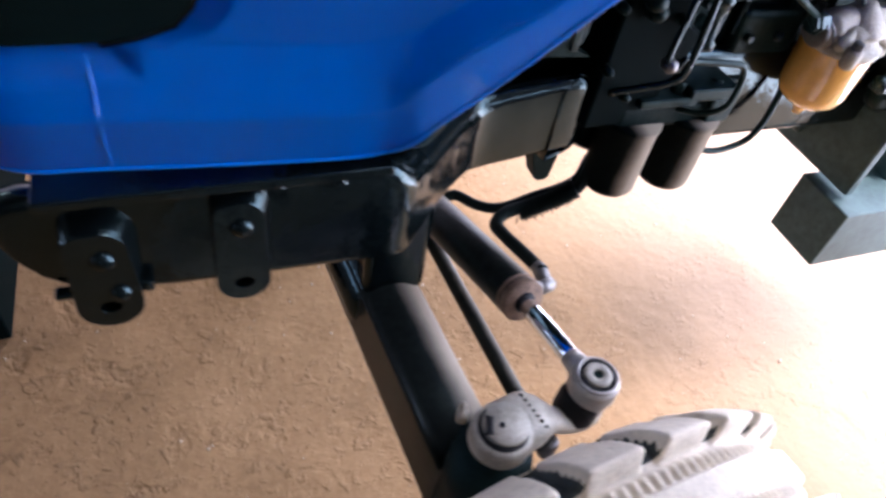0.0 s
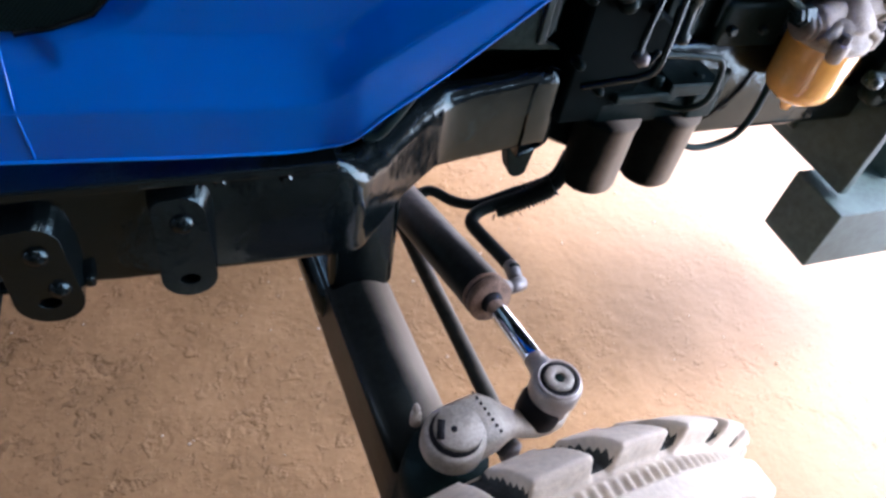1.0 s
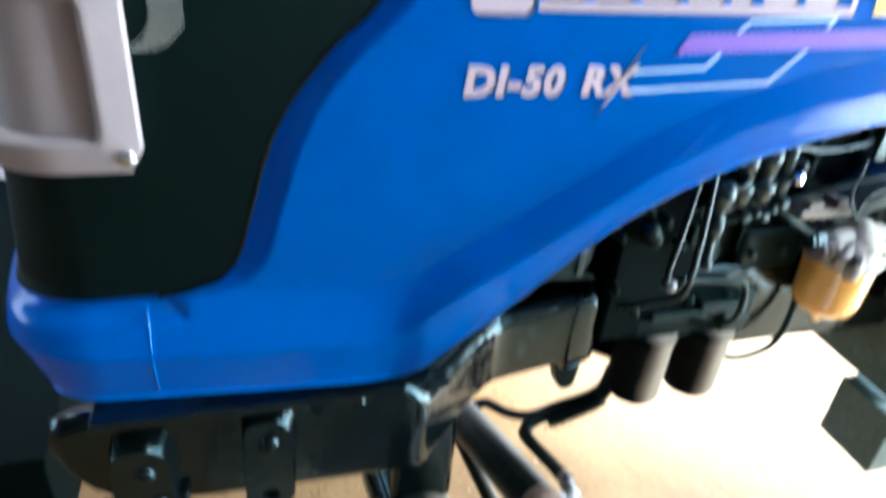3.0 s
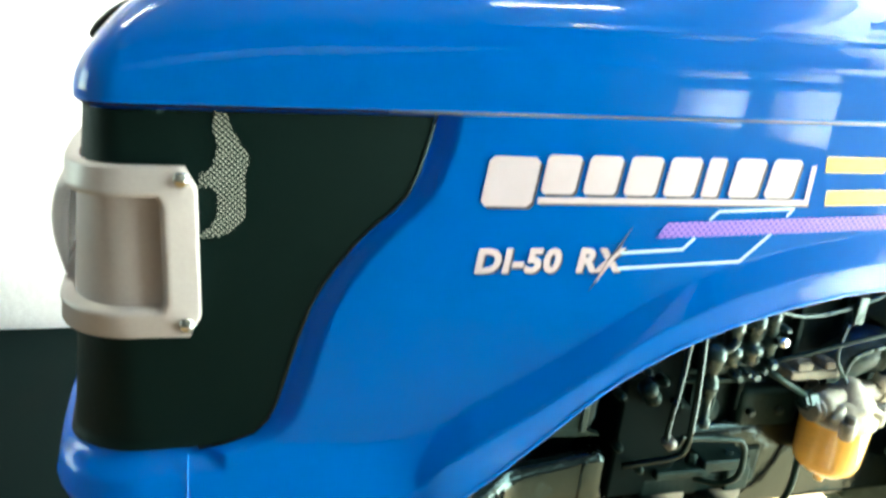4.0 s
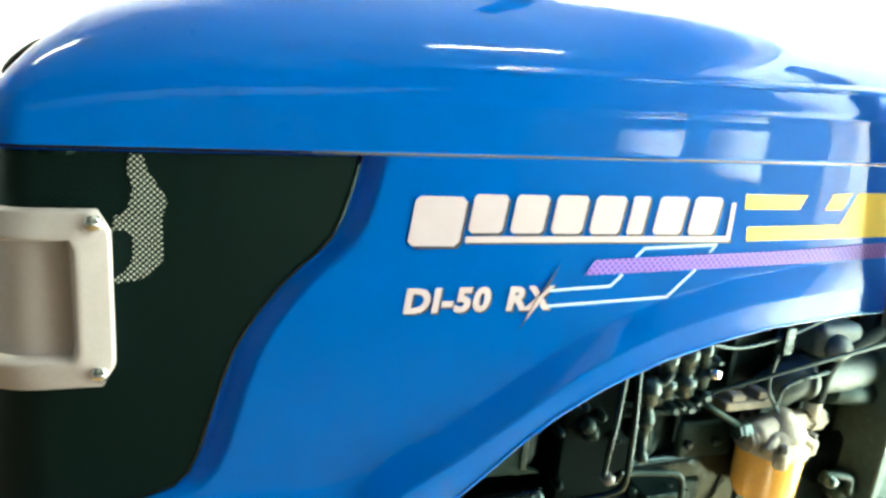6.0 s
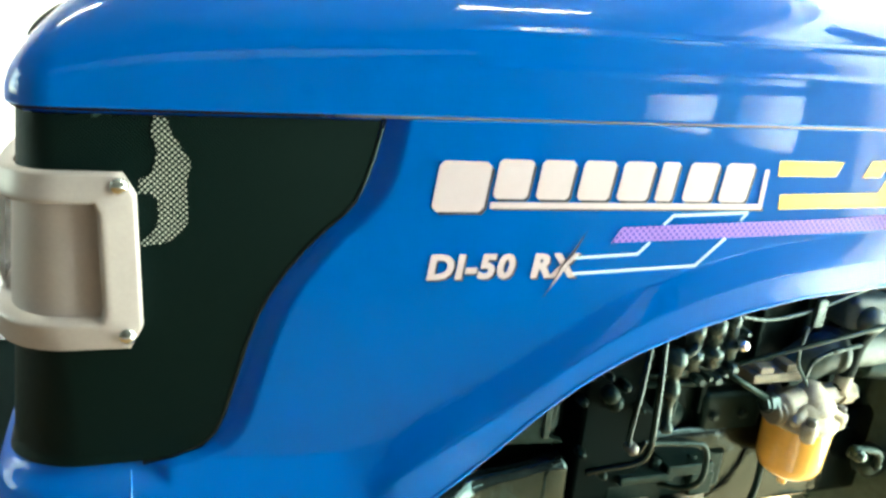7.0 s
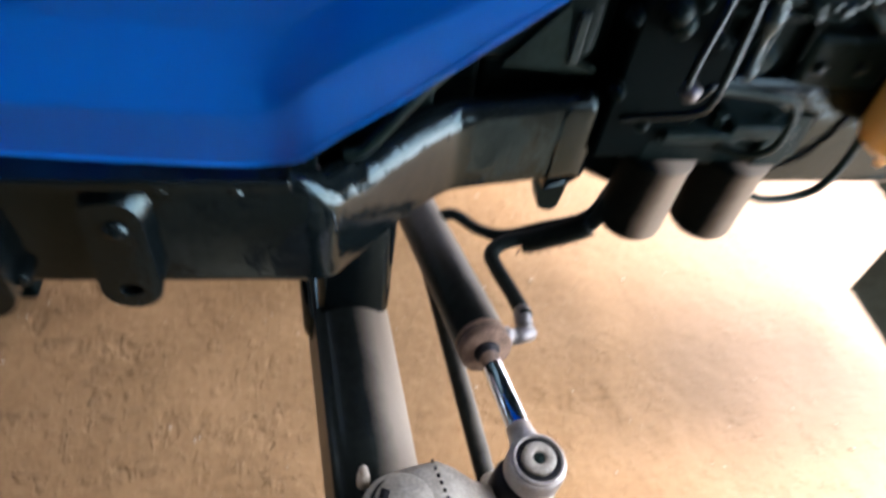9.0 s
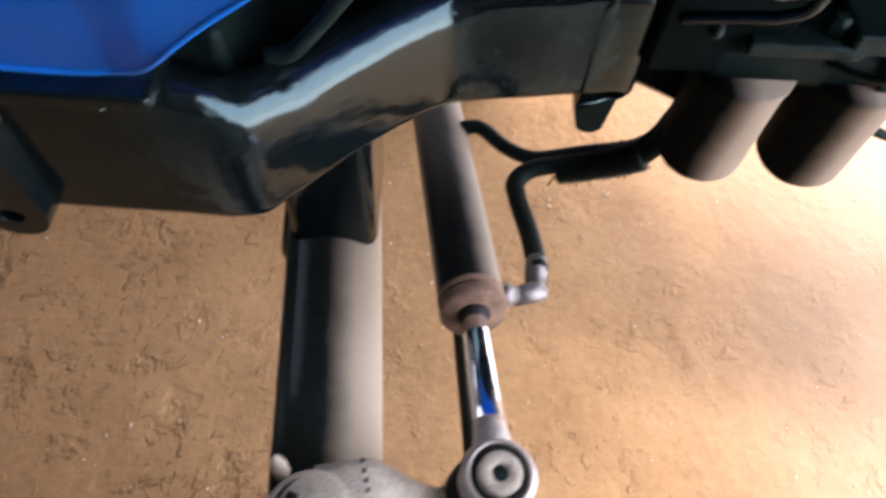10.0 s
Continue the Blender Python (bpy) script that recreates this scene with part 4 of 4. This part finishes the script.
WC = Vector((0.245, 0.46, 0.398))


def tyre_bm():
    """One moulded carcass: shoulder lugs, a serrated groove and a centre rib in its surface."""
    bm = bmesh.new()
    side = [(-0.070, 0.215), (-0.088, 0.245), (-0.097, 0.290), (-0.0965, 0.325)]
    tread = span(-0.096, 0.096, 65)
    n = 1440
    rows = []
    for k in range(n):
        f = k * math.tau / n
        row = [WC + Vector((r * math.sin(f), o, r * math.cos(f))) for o, r in side]
        for o in tread:
            a = abs(o)
            base = 0.366 - 0.040 * smooth((a - 0.045) / 0.055) - 0.010 * (a / 0.096) ** 2
            ph = (k / n * 26 + 0.30 + (0.5 if o < 0 else 0) + a * 2.6) % 1.0
            lug = smooth((ph - 0.02) / 0.10) * (1 - smooth((ph - 0.74) / 0.12))
            h = 0
            if a > 0.040:
                h = (0.006 + 0.032 * lug) * smooth((a - 0.038) / 0.012) * (1 - 0.45 * smooth((a - 0.074) / 0.024))
            elif a > 0.019:
                h = 0.006 * (1 - smooth((a - 0.034) / 0.006)) + 0.0026 * math.sin(k * math.tau / n * 180) * (1 - smooth((a - 0.030) / 0.005))
            h += 0.018 * (1 - smooth((a - 0.015) / 0.005))
            r = base + h
            row.append(WC + Vector((r * math.sin(f), o, r * math.cos(f))))
        row += [WC + Vector((r * math.sin(f), -o, r * math.cos(f))) for o, r in reversed(side)]
        rows.append([bm.verts.new(p) for p in row])
    first = len(side)
    for k in range(n):
        a, b = rows[k], rows[(k + 1) % n]
        for i in range(len(a) - 1):
            f = bm.faces.new((a[i], a[i + 1], b[i + 1], b[i]))
            if first <= i < first + len(tread) - 1:
                o = (tread[i - first] + tread[i - first + 1]) / 2
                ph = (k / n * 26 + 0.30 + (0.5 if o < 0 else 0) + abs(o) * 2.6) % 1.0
                # faces at the bottom of the notches take the darker material
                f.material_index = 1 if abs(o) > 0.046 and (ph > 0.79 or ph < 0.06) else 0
    return bm


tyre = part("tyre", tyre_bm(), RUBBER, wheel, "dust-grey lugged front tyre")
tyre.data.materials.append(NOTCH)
part("rim", lathe(WC + Vector((0, 0.075, 0)), WC + Vector((0, -0.075, 0)), [(0, 0.222), (0.05, 0.215), (0.2, 0.19), (0.5, 0.18), (0.8, 0.19), (0.95, 0.215), (1, 0.222)], 48), SILVER, wheel, "silver steel wheel rim")
STEER = Matrix.Translation(WC) @ pose(0, 0, 0, 0, 0, 8) @ Matrix.Translation(-WC)
wheel.matrix_basis = STEER
copy_thing(wheel, Matrix.Translation((0, 1.28, 0)) @ STEER)

# ---- engine ----
engine = part("engine_block", box((0.30, 1.03, 0.74), (1.05, 1.25, 1.30)), DARKER, tractor, "dark cast engine block under the bonnet", bevel=0.015)
part("sump", box((0.50, 1.02, 0.70), (1.0, 1.22, 0.80)), DARKER, engine, bevel=0.02)
for i in range(7):
    part("rib", box((0.42 + i * 0.085, 1.015, 0.90), (0.432 + i * 0.085, 1.035, 1.15)), DARKER, engine, bevel=0.003)

# twin filter canisters
head = part("filter_head", box((0.485, 0.955, 0.790), (0.665, 1.03, 0.832)), DARKER, engine, "black filter head", bevel=0.010)
# the lit strip on each canister is part of its paint colour
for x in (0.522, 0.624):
    part("canister", lathe((x + 0.004, 0.975, 0.676), (x + 0.004, 0.975, 0.800), [(0, 0.034), (0.02, 0.038), (0.06, 0.0415), (0.10, 0.0425), (0.93, 0.0425), (0.95, 0.0445), (1, 0.0445)], 40), dusty_lit_paint("canister_paint_lit_dusty_side", (0.003, 0.0048, 0.0045), (0.24, 0.204, 0.155), (1.0, 0.0, 0.0), x - 0.013, 0.6, 0.02), head, "black spin-on filter canister")

# sediment bowl
BX, BY = 0.828, 0.963
bh = part("fuel_bowl_head", lathe((BX, BY, 0.910), (BX, BY, 0.952), [(0, 0.0545), (0.10, 0.0565), (0.30, 0.0565), (0.36, 0.049), (0.55, 0.045), (0.85, 0.040), (1, 0.032)], 40), ALUMINIUM, engine, "cast aluminium fuel filter head")
part("cone_cap", lathe((BX + 0.008, BY - 0.006, 0.936), (BX + 0.002, BY - 0.004, 0.980), [(0, 0.0385), (0.08, 0.0395), (0.16, 0.038), (0.84, 0.0155), (0.94, 0.0125), (1, 0.008)], 36), ALUMINIUM, bh, "cone-shaped cast cap")
part("inlet_port", lathe((BX - 0.064, BY - 0.010, 0.936), (BX - 0.010, BY - 0.002, 0.944), [(0, 0.0165), (0.25, 0.0175), (0.30, 0.021), (0.48, 0.021), (0.52, 0.0185), (1, 0.025)], 24), ALUMINIUM, bh)
part("outlet_port", lathe((BX + 0.010, BY, 0.950), (BX + 0.084, BY - 0.006, 0.960), [(0, 0.024), (0.48, 0.0175), (0.66, 0.0165), (0.68, 0.0205), (0.96, 0.0205), (1, 0.018)], 6), ALUMINIUM, bh, smooth=False)
for f, low in ((-2.1, 0.903), (-0.45, 0.905), (1.6, 0.905)):
    c = Vector((BX + 0.0585 * math.cos(f), BY + 0.0585 * math.sin(f), 0))
    lug_on = part("clamp_ear", lathe(c + Vector((0, 0, low)), c + Vector((0, 0, 0.932)), [(0, 0.0075), (0.10, 0.0105), (0.55, 0.0120), (0.92, 0.0120), (1, 0.010)], 18), ALUMINIUM, bh)
    part("clamp_bolt", lathe(c + Vector((0, 0, 0.931)), c + Vector((0, 0, 0.943)), [(0, 0.0085), (0.85, 0.0085), (1, 0.0065)], 6), STEEL, lug_on, smooth=False)
for a, b in (((BX - 0.050, BY - 0.040, 0.928), (BX - 0.010, BY - 0.020, 0.948)), ((BX + 0.050, BY - 0.030, 0.928), (BX + 0.014, BY - 0.018, 0.950))):
    part("web", rod(a, b, 0.0075, 10), ALUMINIUM, bh)
part("bowl", lathe((BX, BY, 0.810), (BX, BY, 0.918), [(0, 0.022), (0.05, 0.034), (0.16, 0.047), (0.3, 0.051), (0.9, 0.053), (1, 0.053)], 44), FUEL, bh, "clear bowl full of amber fuel")
part("drain", lathe((BX, BY, 0.791), (BX, BY, 0.812), [(0, 0.007), (0.5, 0.010), (1, 0.016)], 18), FUEL, bh)

# dark bell housing and step box towards the rear
part("bell_housing", prism([(0.86, 1.25), (0.86, 0.80), (0.95, 0.70), (1.069, 0.614), (1.213, 0.510), (1.6, 0.45), (1.6, 0.70), (1.16, 0.76), (1.08, 0.86), (1.06, 1.25)], lambda a, b, d: Vector((a, 1.09 + d, b)), 0.15), GREYBOX, tractor, "dark bell housing behind the engine", smooth=False, bevel=0.006)
step = part("step_box", box((1.030, 0.895, 0.455), (1.75, 1.020, 0.590)), GREYBOX, tractor, "dark grey boxed step arm", bevel=0.004)
part("step_bracket", box((1.20, 0.97, 0.57), (1.32, 1.10, 0.66)), GREYBOX, step, bevel=0.004)

# front engine plate and fan shroud, black, standing out to the rail
part("front_plate", prism([(0.432, 1.25), (0.432, 0.80), (0.500, 0.80), (0.533, 0.834), (0.560, 0.905), (0.565, 0.94), (0.530, 0.96), (0.515, 1.25)], lambda a, b, d: Vector((a, 0.956 + d, b)), 0.10), MATBLK, engine, "black front engine plate", smooth=False, bevel=0.006)
# added plate: keeps doorway light off the engine, stands for unbuilt rear parts
part("rear_light_block", box((1.05, 0.935, 0.60), (1.07, 1.36, 1.54)), GREYBOX, tractor, "added dark plate behind the engine, blocking light from the rear", bevel=0.005)
shroud = part("fan_shroud", box((0.26, 0.955, 0.92), (0.40, 1.25, 1.30)), DARKER, engine, "black radiator shroud", bevel=0.02)
# added box: blocks the bright wall seen through the gap under the hem
part("shroud_gap_filler", box((0.06, 1.02, 0.80), (0.30, 1.20, 1.34)), DARKER, engine, "added black box closing the gap by the radiator shroud", bevel=0.01)
part("gusset", prism([(0.355, 0.995), (0.365, 0.935), (0.40, 0.920), (0.30, 0.925)], lambda a, b, d: Vector((a, 0.948 + d, b)), 0.012), DARK, shroud, smooth=False)
part("inner_bracket", pipe([(0.143, 0.862, 0.882), (0.160, 0.862, 0.886), (0.180, 0.868, 0.905), (0.205, 0.880, 0.930), (0.24, 0.90, 0.955)], 0.006, 8), DARK, tractor, "bare edge of an inner skirt bracket")

# pipes, rods and covers of the engine side
part("fuel_pipe", pipe([(0.62, 1.0, 0.80), (0.655, 0.985, 0.742), (0.70, 0.975, 0.718), (0.755, 0.977, 0.720), (0.785, 0.977, 0.745), (0.80, 0.985, 0.80), (0.80, 1.0, 0.90)], 0.0055, 10), DARK, engine, "thin dark fuel pipe")
part("fuel_pipe", pipe([(0.49, 0.90, 0.936), (0.526, 0.905, 0.933), (0.585, 0.905, 0.926), (0.604, 0.905, 0.920), (0.613, 0.905, 0.899), (0.613, 0.907, 0.86), (0.60, 0.925, 0.835), (0.58, 0.96, 0.82)], 0.0045, 10), DARK, engine)
part("lever", pipe([(0.488, 0.91, 1.09), (0.478, 0.90, 1.02), (0.471, 0.897, 0.957), (0.476, 0.896, 0.936), (0.488, 0.896, 0.930), (0.498, 0.897, 0.945)], 0.0042, 10), BLACK, engine, "black bent lever rod")
part("lever", pipe([(0.508, 0.91, 1.09), (0.508, 0.90, 1.00), (0.507, 0.898, 0.926), (0.495, 0.905, 0.905), (0.473, 0.92, 0.890), (0.44, 0.94, 0.87)], 0.0048, 10), BLACK, engine, "black bent lever rod")
part("bolt", lathe((0.478, 0.905, 0.935), (0.478, 0.888, 0.935), [(0, 0.009), (0.7, 0.009), (1, 0.005)], 12), STEEL, engine, "bright bolt head")
part("bolt", lathe((0.457, 0.945, 0.997), (0.457, 0.925, 0.997), [(0, 0.013), (0.6, 0.013), (1, 0.008)], 12), DARK, engine)
part("throttle_rod", rod((0.655, 0.93, 1.036), (1.06, 0.93, 1.113), 0.0036, 10), DARK, engine, "thin grey throttle rod")
pump = part("injection_pump", box((0.555, 0.955, 1.005), (0.665, 1.05, 1.10)), DARK, engine, "dark fuel injection pump", bevel=0.012)
for x, z0, z1, r in ((0.580, 1.028, 1.105, 0.014), (0.611, 1.030, 1.110, 0.016), (0.640, 1.040, 1.115, 0.011)):
    part("pump_element", lathe((x, 0.938, z0), (x - 0.006, 0.936, z1), [(0, r * 0.5), (0.06, r * 0.9), (0.22, r * 0.9), (0.24, r * 1.1), (0.38, r * 1.1), (0.40, r * 0.65), (0.5, r * 0.65), (0.52, r * 0.85), (0.70, r * 0.85), (0.72, r), (0.9, r), (1, r * 0.6)], 18), PUMP, pump, "grey fuel pump element")
part("governor", lathe((0.547, 0.932, 1.066), (0.553, 0.930, 0.932), [(0, 0.008), (0.06, 0.015), (0.10, 0.015), (0.12, 0.0165), (0.16, 0.0165), (0.18, 0.014), (0.27, 0.014), (0.33, 0.007), (0.36, 0.007), (0.40, 0.0105), (0.46, 0.0105), (0.47, 0.012), (0.52, 0.012), (0.53, 0.0095), (0.58, 0.0095), (0.64, 0.0055), (0.88, 0.005), (0.90, 0.009), (0.98, 0.009), (1, 0.005)], 18), PUMP, pump, "grey stepped governor spindle")
part("spring", pipe([(0.535, 0.930, 1.060), (0.560, 0.926, 1.058), (0.575, 0.926, 1.072)], 0.006, 8), PUMP, pump)
for x, z, r in ((0.592, 1.014, 0.008), (0.606, 1.018, 0.006), (0.620, 1.013, 0.009), (0.645, 1.030, 0.009), (0.632, 1.022, 0.006), (0.655, 1.085, 0.006)):
    part("nut", lathe((x, 0.945, z), (x, 0.922, z), [(0, r), (0.7, r), (1, r * 0.6)], 6), PUMP, pump, smooth=False)
for x, z, r in ((0.472, 0.978, 0.013), (0.483, 1.004, 0.008), (0.455, 1.022, 0.006), (0.515, 0.965, 0.006), (0.42, 0.985, 0.007), (0.43, 0.90, 0.007), (0.47, 0.86, 0.007)):
    part("plate_bolt", lathe((x, 0.955, z), (x, 0.934, z), [(0, r), (0.5, r), (0.8, r * 0.8), (1, r * 0.4)], 12), DARK, engine)
part("bright_nut", lathe((0.646, 0.93, 1.066), (0.646, 0.915, 1.072), [(0, 0.008), (0.8, 0.008), (1, 0.006)], 10), CHROME, pump, "bright plated nut")
part("link_plate", pipe([(0.566, 0.94, 1.00), (0.563, 0.936, 0.97), (0.560, 0.935, 0.945)], 0.004, 8), DARK, pump)
part("mount_strip", box((0.722, 0.965, 0.978), (0.815, 1.01, 0.993)), RUST, bh, "rusty mounting strip", bevel=0.003)
part("hose", pipe([(0.885, 0.955, 0.965), (0.893, 0.955, 1.00), (0.900, 0.955, 1.045), (0.930, 0.957, 1.075), (1.0, 0.965, 1.10), (1.055, 1.0, 1.11)], 0.0115, 12), HOSE, engine, "black rubber fuel hose")
part("bracket_ear", box((0.735, 0.968, 0.992), (0.762, 1.0, 1.004)), RUST, bh, bevel=0.003)
part("bracket_ear", box((0.785, 0.968, 0.992), (0.806, 1.0, 1.006)), RUST, bh, bevel=0.003)
for x in (0.757, 0.768):
    part("union_ring", lathe((x, 0.954, 0.934), (x + 0.006, 0.955, 0.935), [(0, 0.018), (0.3, 0.021), (0.7, 0.021), (1, 0.018)], 20), STEEL, bh, "bright union ring")
part("hose_nut", lathe((0.885, 0.955, 0.955), (0.892, 0.955, 0.995), [(0, 0.012), (0.5, 0.013), (1, 0.011)], 12), ALUMINIUM, engine)
part("fuel_pipe", pipe([(0.655, 0.965, 1.012), (0.70, 0.958, 0.985), (0.758, 0.955, 0.952)], 0.005, 10, False), DARK, engine)
part("union", lathe((0.742, 0.956, 0.948), (0.765, 0.958, 0.948), [(0, 0.013), (0.3, 0.013), (0.31, 0.016), (1, 0.016)], 6), PUMP, bh, smooth=False)
# castings, core plugs and small pipes on the block's side
for x0, x1, z0, z1, y in ((0.68, 0.80, 0.86, 0.94, 1.008), (0.68, 0.74, 0.76, 0.84, 1.0)):
    part("cover", box((x0, y, z0), (x1, y + 0.06, z1)), DARK, engine, bevel=0.012)
for z, x0, x1 in ((0.958, 0.56, 0.72), (0.975, 0.56, 0.70), (0.84, 0.66, 0.86), (0.815, 0.66, 0.90), (1.12, 0.66, 1.0)):
    part("casting_ridge", rod((x0, 1.020, z), (x1, 1.020, z - 0.004), 0.006, 8), DARK, engine)
for x, z in ((0.70, 0.90), (0.755, 0.90), (0.70, 0.80), (0.60, 0.955), (0.66, 0.965), (0.88, 0.83), (0.94, 0.85), (0.90, 0.90), (0.98, 0.93)):
    part("block_bolt", lathe((x, 1.03, z), (x, 0.998, z), [(0, 0.010), (0.2, 0.010), (0.22, 0.0075), (0.9, 0.0075), (1, 0.005)], 6), PUMP, engine, smooth=False)
part("core_plug", lathe((0.625, 1.035, 0.90), (0.625, 1.012, 0.90), [(0, 0.026), (0.7, 0.026), (0.75, 0.021), (0.8, 0.019), (1, 0.019)], 24), DARK, engine)
manifold = part("manifold", pipe([(0.835, 1.0, 0.985), (0.860, 0.985, 1.015), (0.90, 0.985, 1.022), (0.98, 0.99, 1.020), (1.06, 1.01, 1.020)], 0.033, 20), MANIFOLD, engine, "grey-green cast pipe on the engine side")
part("manifold_flange", lathe((0.872, 0.985, 1.019), (0.884, 0.985, 1.020), [(0, 0.040), (1, 0.040)], 20), MANIFOLD, manifold)
part("upper_casting", box((0.872, 0.955, 1.062), (0.965, 1.02, 1.12)), MANIFOLD, engine, "grey cast housing under the bonnet", bevel=0.016)
part("upper_casting", lathe((0.905, 0.96, 1.085), (0.905, 0.935, 1.085), [(0, 0.022), (0.6, 0.022), (1, 0.014)], 20), MANIFOLD, engine)
part("tab", box((0.800, 0.955, 1.075), (0.818, 0.962, 1.12)), PUMP, engine, bevel=0.002)
for pts, r in (([(0.795, 0.96, 1.075), (0.79, 0.958, 1.02), (0.812, 0.955, 0.985), (0.826, 0.955, 0.965)], 0.0032), ([(0.845, 0.95, 1.035), (0.815, 0.952, 1.02), (0.81, 0.955, 0.99)], 0.0035), ([(0.845, 0.95, 1.035), (0.90, 0.948, 1.046)], 0.0038), ([(0.66, 0.955, 1.10), (0.72, 0.96, 1.09), (0.80, 0.965, 1.10), (0.9, 0.97, 1.13)], 0.003), ([(0.60, 0.95, 1.10), (0.66, 0.96, 1.13), (0.75, 0.98, 1.15)], 0.003)):
    part("small_pipe", pipe(pts, r, 8), PUMP, engine)
part("side_lever", pipe([(0.955, 0.955, 0.845), (0.985, 0.952, 0.842), (1.01, 0.952, 0.832), (1.02, 0.955, 0.80)], 0.007, 10), DARK, engine)
part("pivot", lathe((0.965, 0.965, 0.835), (0.965, 0.940, 0.835), [(0, 0.012), (0.7, 0.012), (1, 0.007)], 14), PUMP, engine)
part("water_pipe", pipe([(0.95, 0.985, 0.99), (1.0, 0.98, 0.985), (1.06, 1.0, 0.97)], 0.022, 16), DARK, engine)
part("dust_strap", box((0.366, 0.944, 0.930), (0.376, 0.951, 0.985)), PUMP, shroud, bevel=0.002)
for x0, x1, z0, z1 in ((0.505, 0.60, 0.832, 0.846), (0.585, 0.668, 0.838, 0.858), (0.63, 0.672, 0.80, 0.84)):
    part("filter_bracket", box((x0, 0.945, z0), (x1, 1.02, z1)), DARK, head, bevel=0.004)
for x in (0.515, 0.575, 0.64):
    part("head_bolt", lathe((x, 0.965, 0.845), (x, 0.965, 0.862), [(0, 0.009), (0.7, 0.009), (1, 0.006)], 6), DARK, head, smooth=False)
part("lug_ring", lathe((1.03, 0.99, 0.80), (1.03, 0.96, 0.80), [(0, 0.03), (0.8, 0.03), (1, 0.02)], 20), DARK, engine)

# ---- other things ----
for at, watts in LAMPS:
    fixture = part("ceiling_light", box((at.x - 0.34, at.y - 0.07, at.z - 0.05), (at.x + 0.34, at.y + 0.07, ROOF_Z + 0.002)), SILVER, None, bevel=0.01)
    tagged(fixture, "long pale tube lamp out of sight under the shed roof", "lamp", group="tube lamps")

low_box = tagged(part("low_box", box((-1.7, 1.40, 0), (-0.49, 2.75, 0.255)), MATBLK, bevel=0.006), "low black steel box on the floor beside the tractor", "box")
part("lid", box((-1.71, 1.39, 0.255), (-0.482, 2.76, 0.280)), MATBLK, low_box, "flat black steel lid", bevel=0.005)

# loose grit on the floor
random.seed(5)
grit = bmesh.new()
for k in range(420):
    r = 0.0012 + 0.0035 * random.random() ** 3
    c = Vector((random.uniform(-0.8, 1.3), random.uniform(0.2, 2.6), r * 0.4))
    m = Matrix.Translation(c) @ Euler((random.random() * 6, random.random() * 6, random.random() * 6)).to_matrix().to_4x4() @ Matrix.Diagonal((r, r * random.uniform(0.6, 1.3), r * random.uniform(0.5, 0.9), 1))
    bmesh.ops.create_icosphere(grit, subdivisions=1, radius=1.0, matrix=m)
tagged(part("grit", grit, GRIT), "scattered pale grit lying on the earthen floor", "grit", kind="stuff")
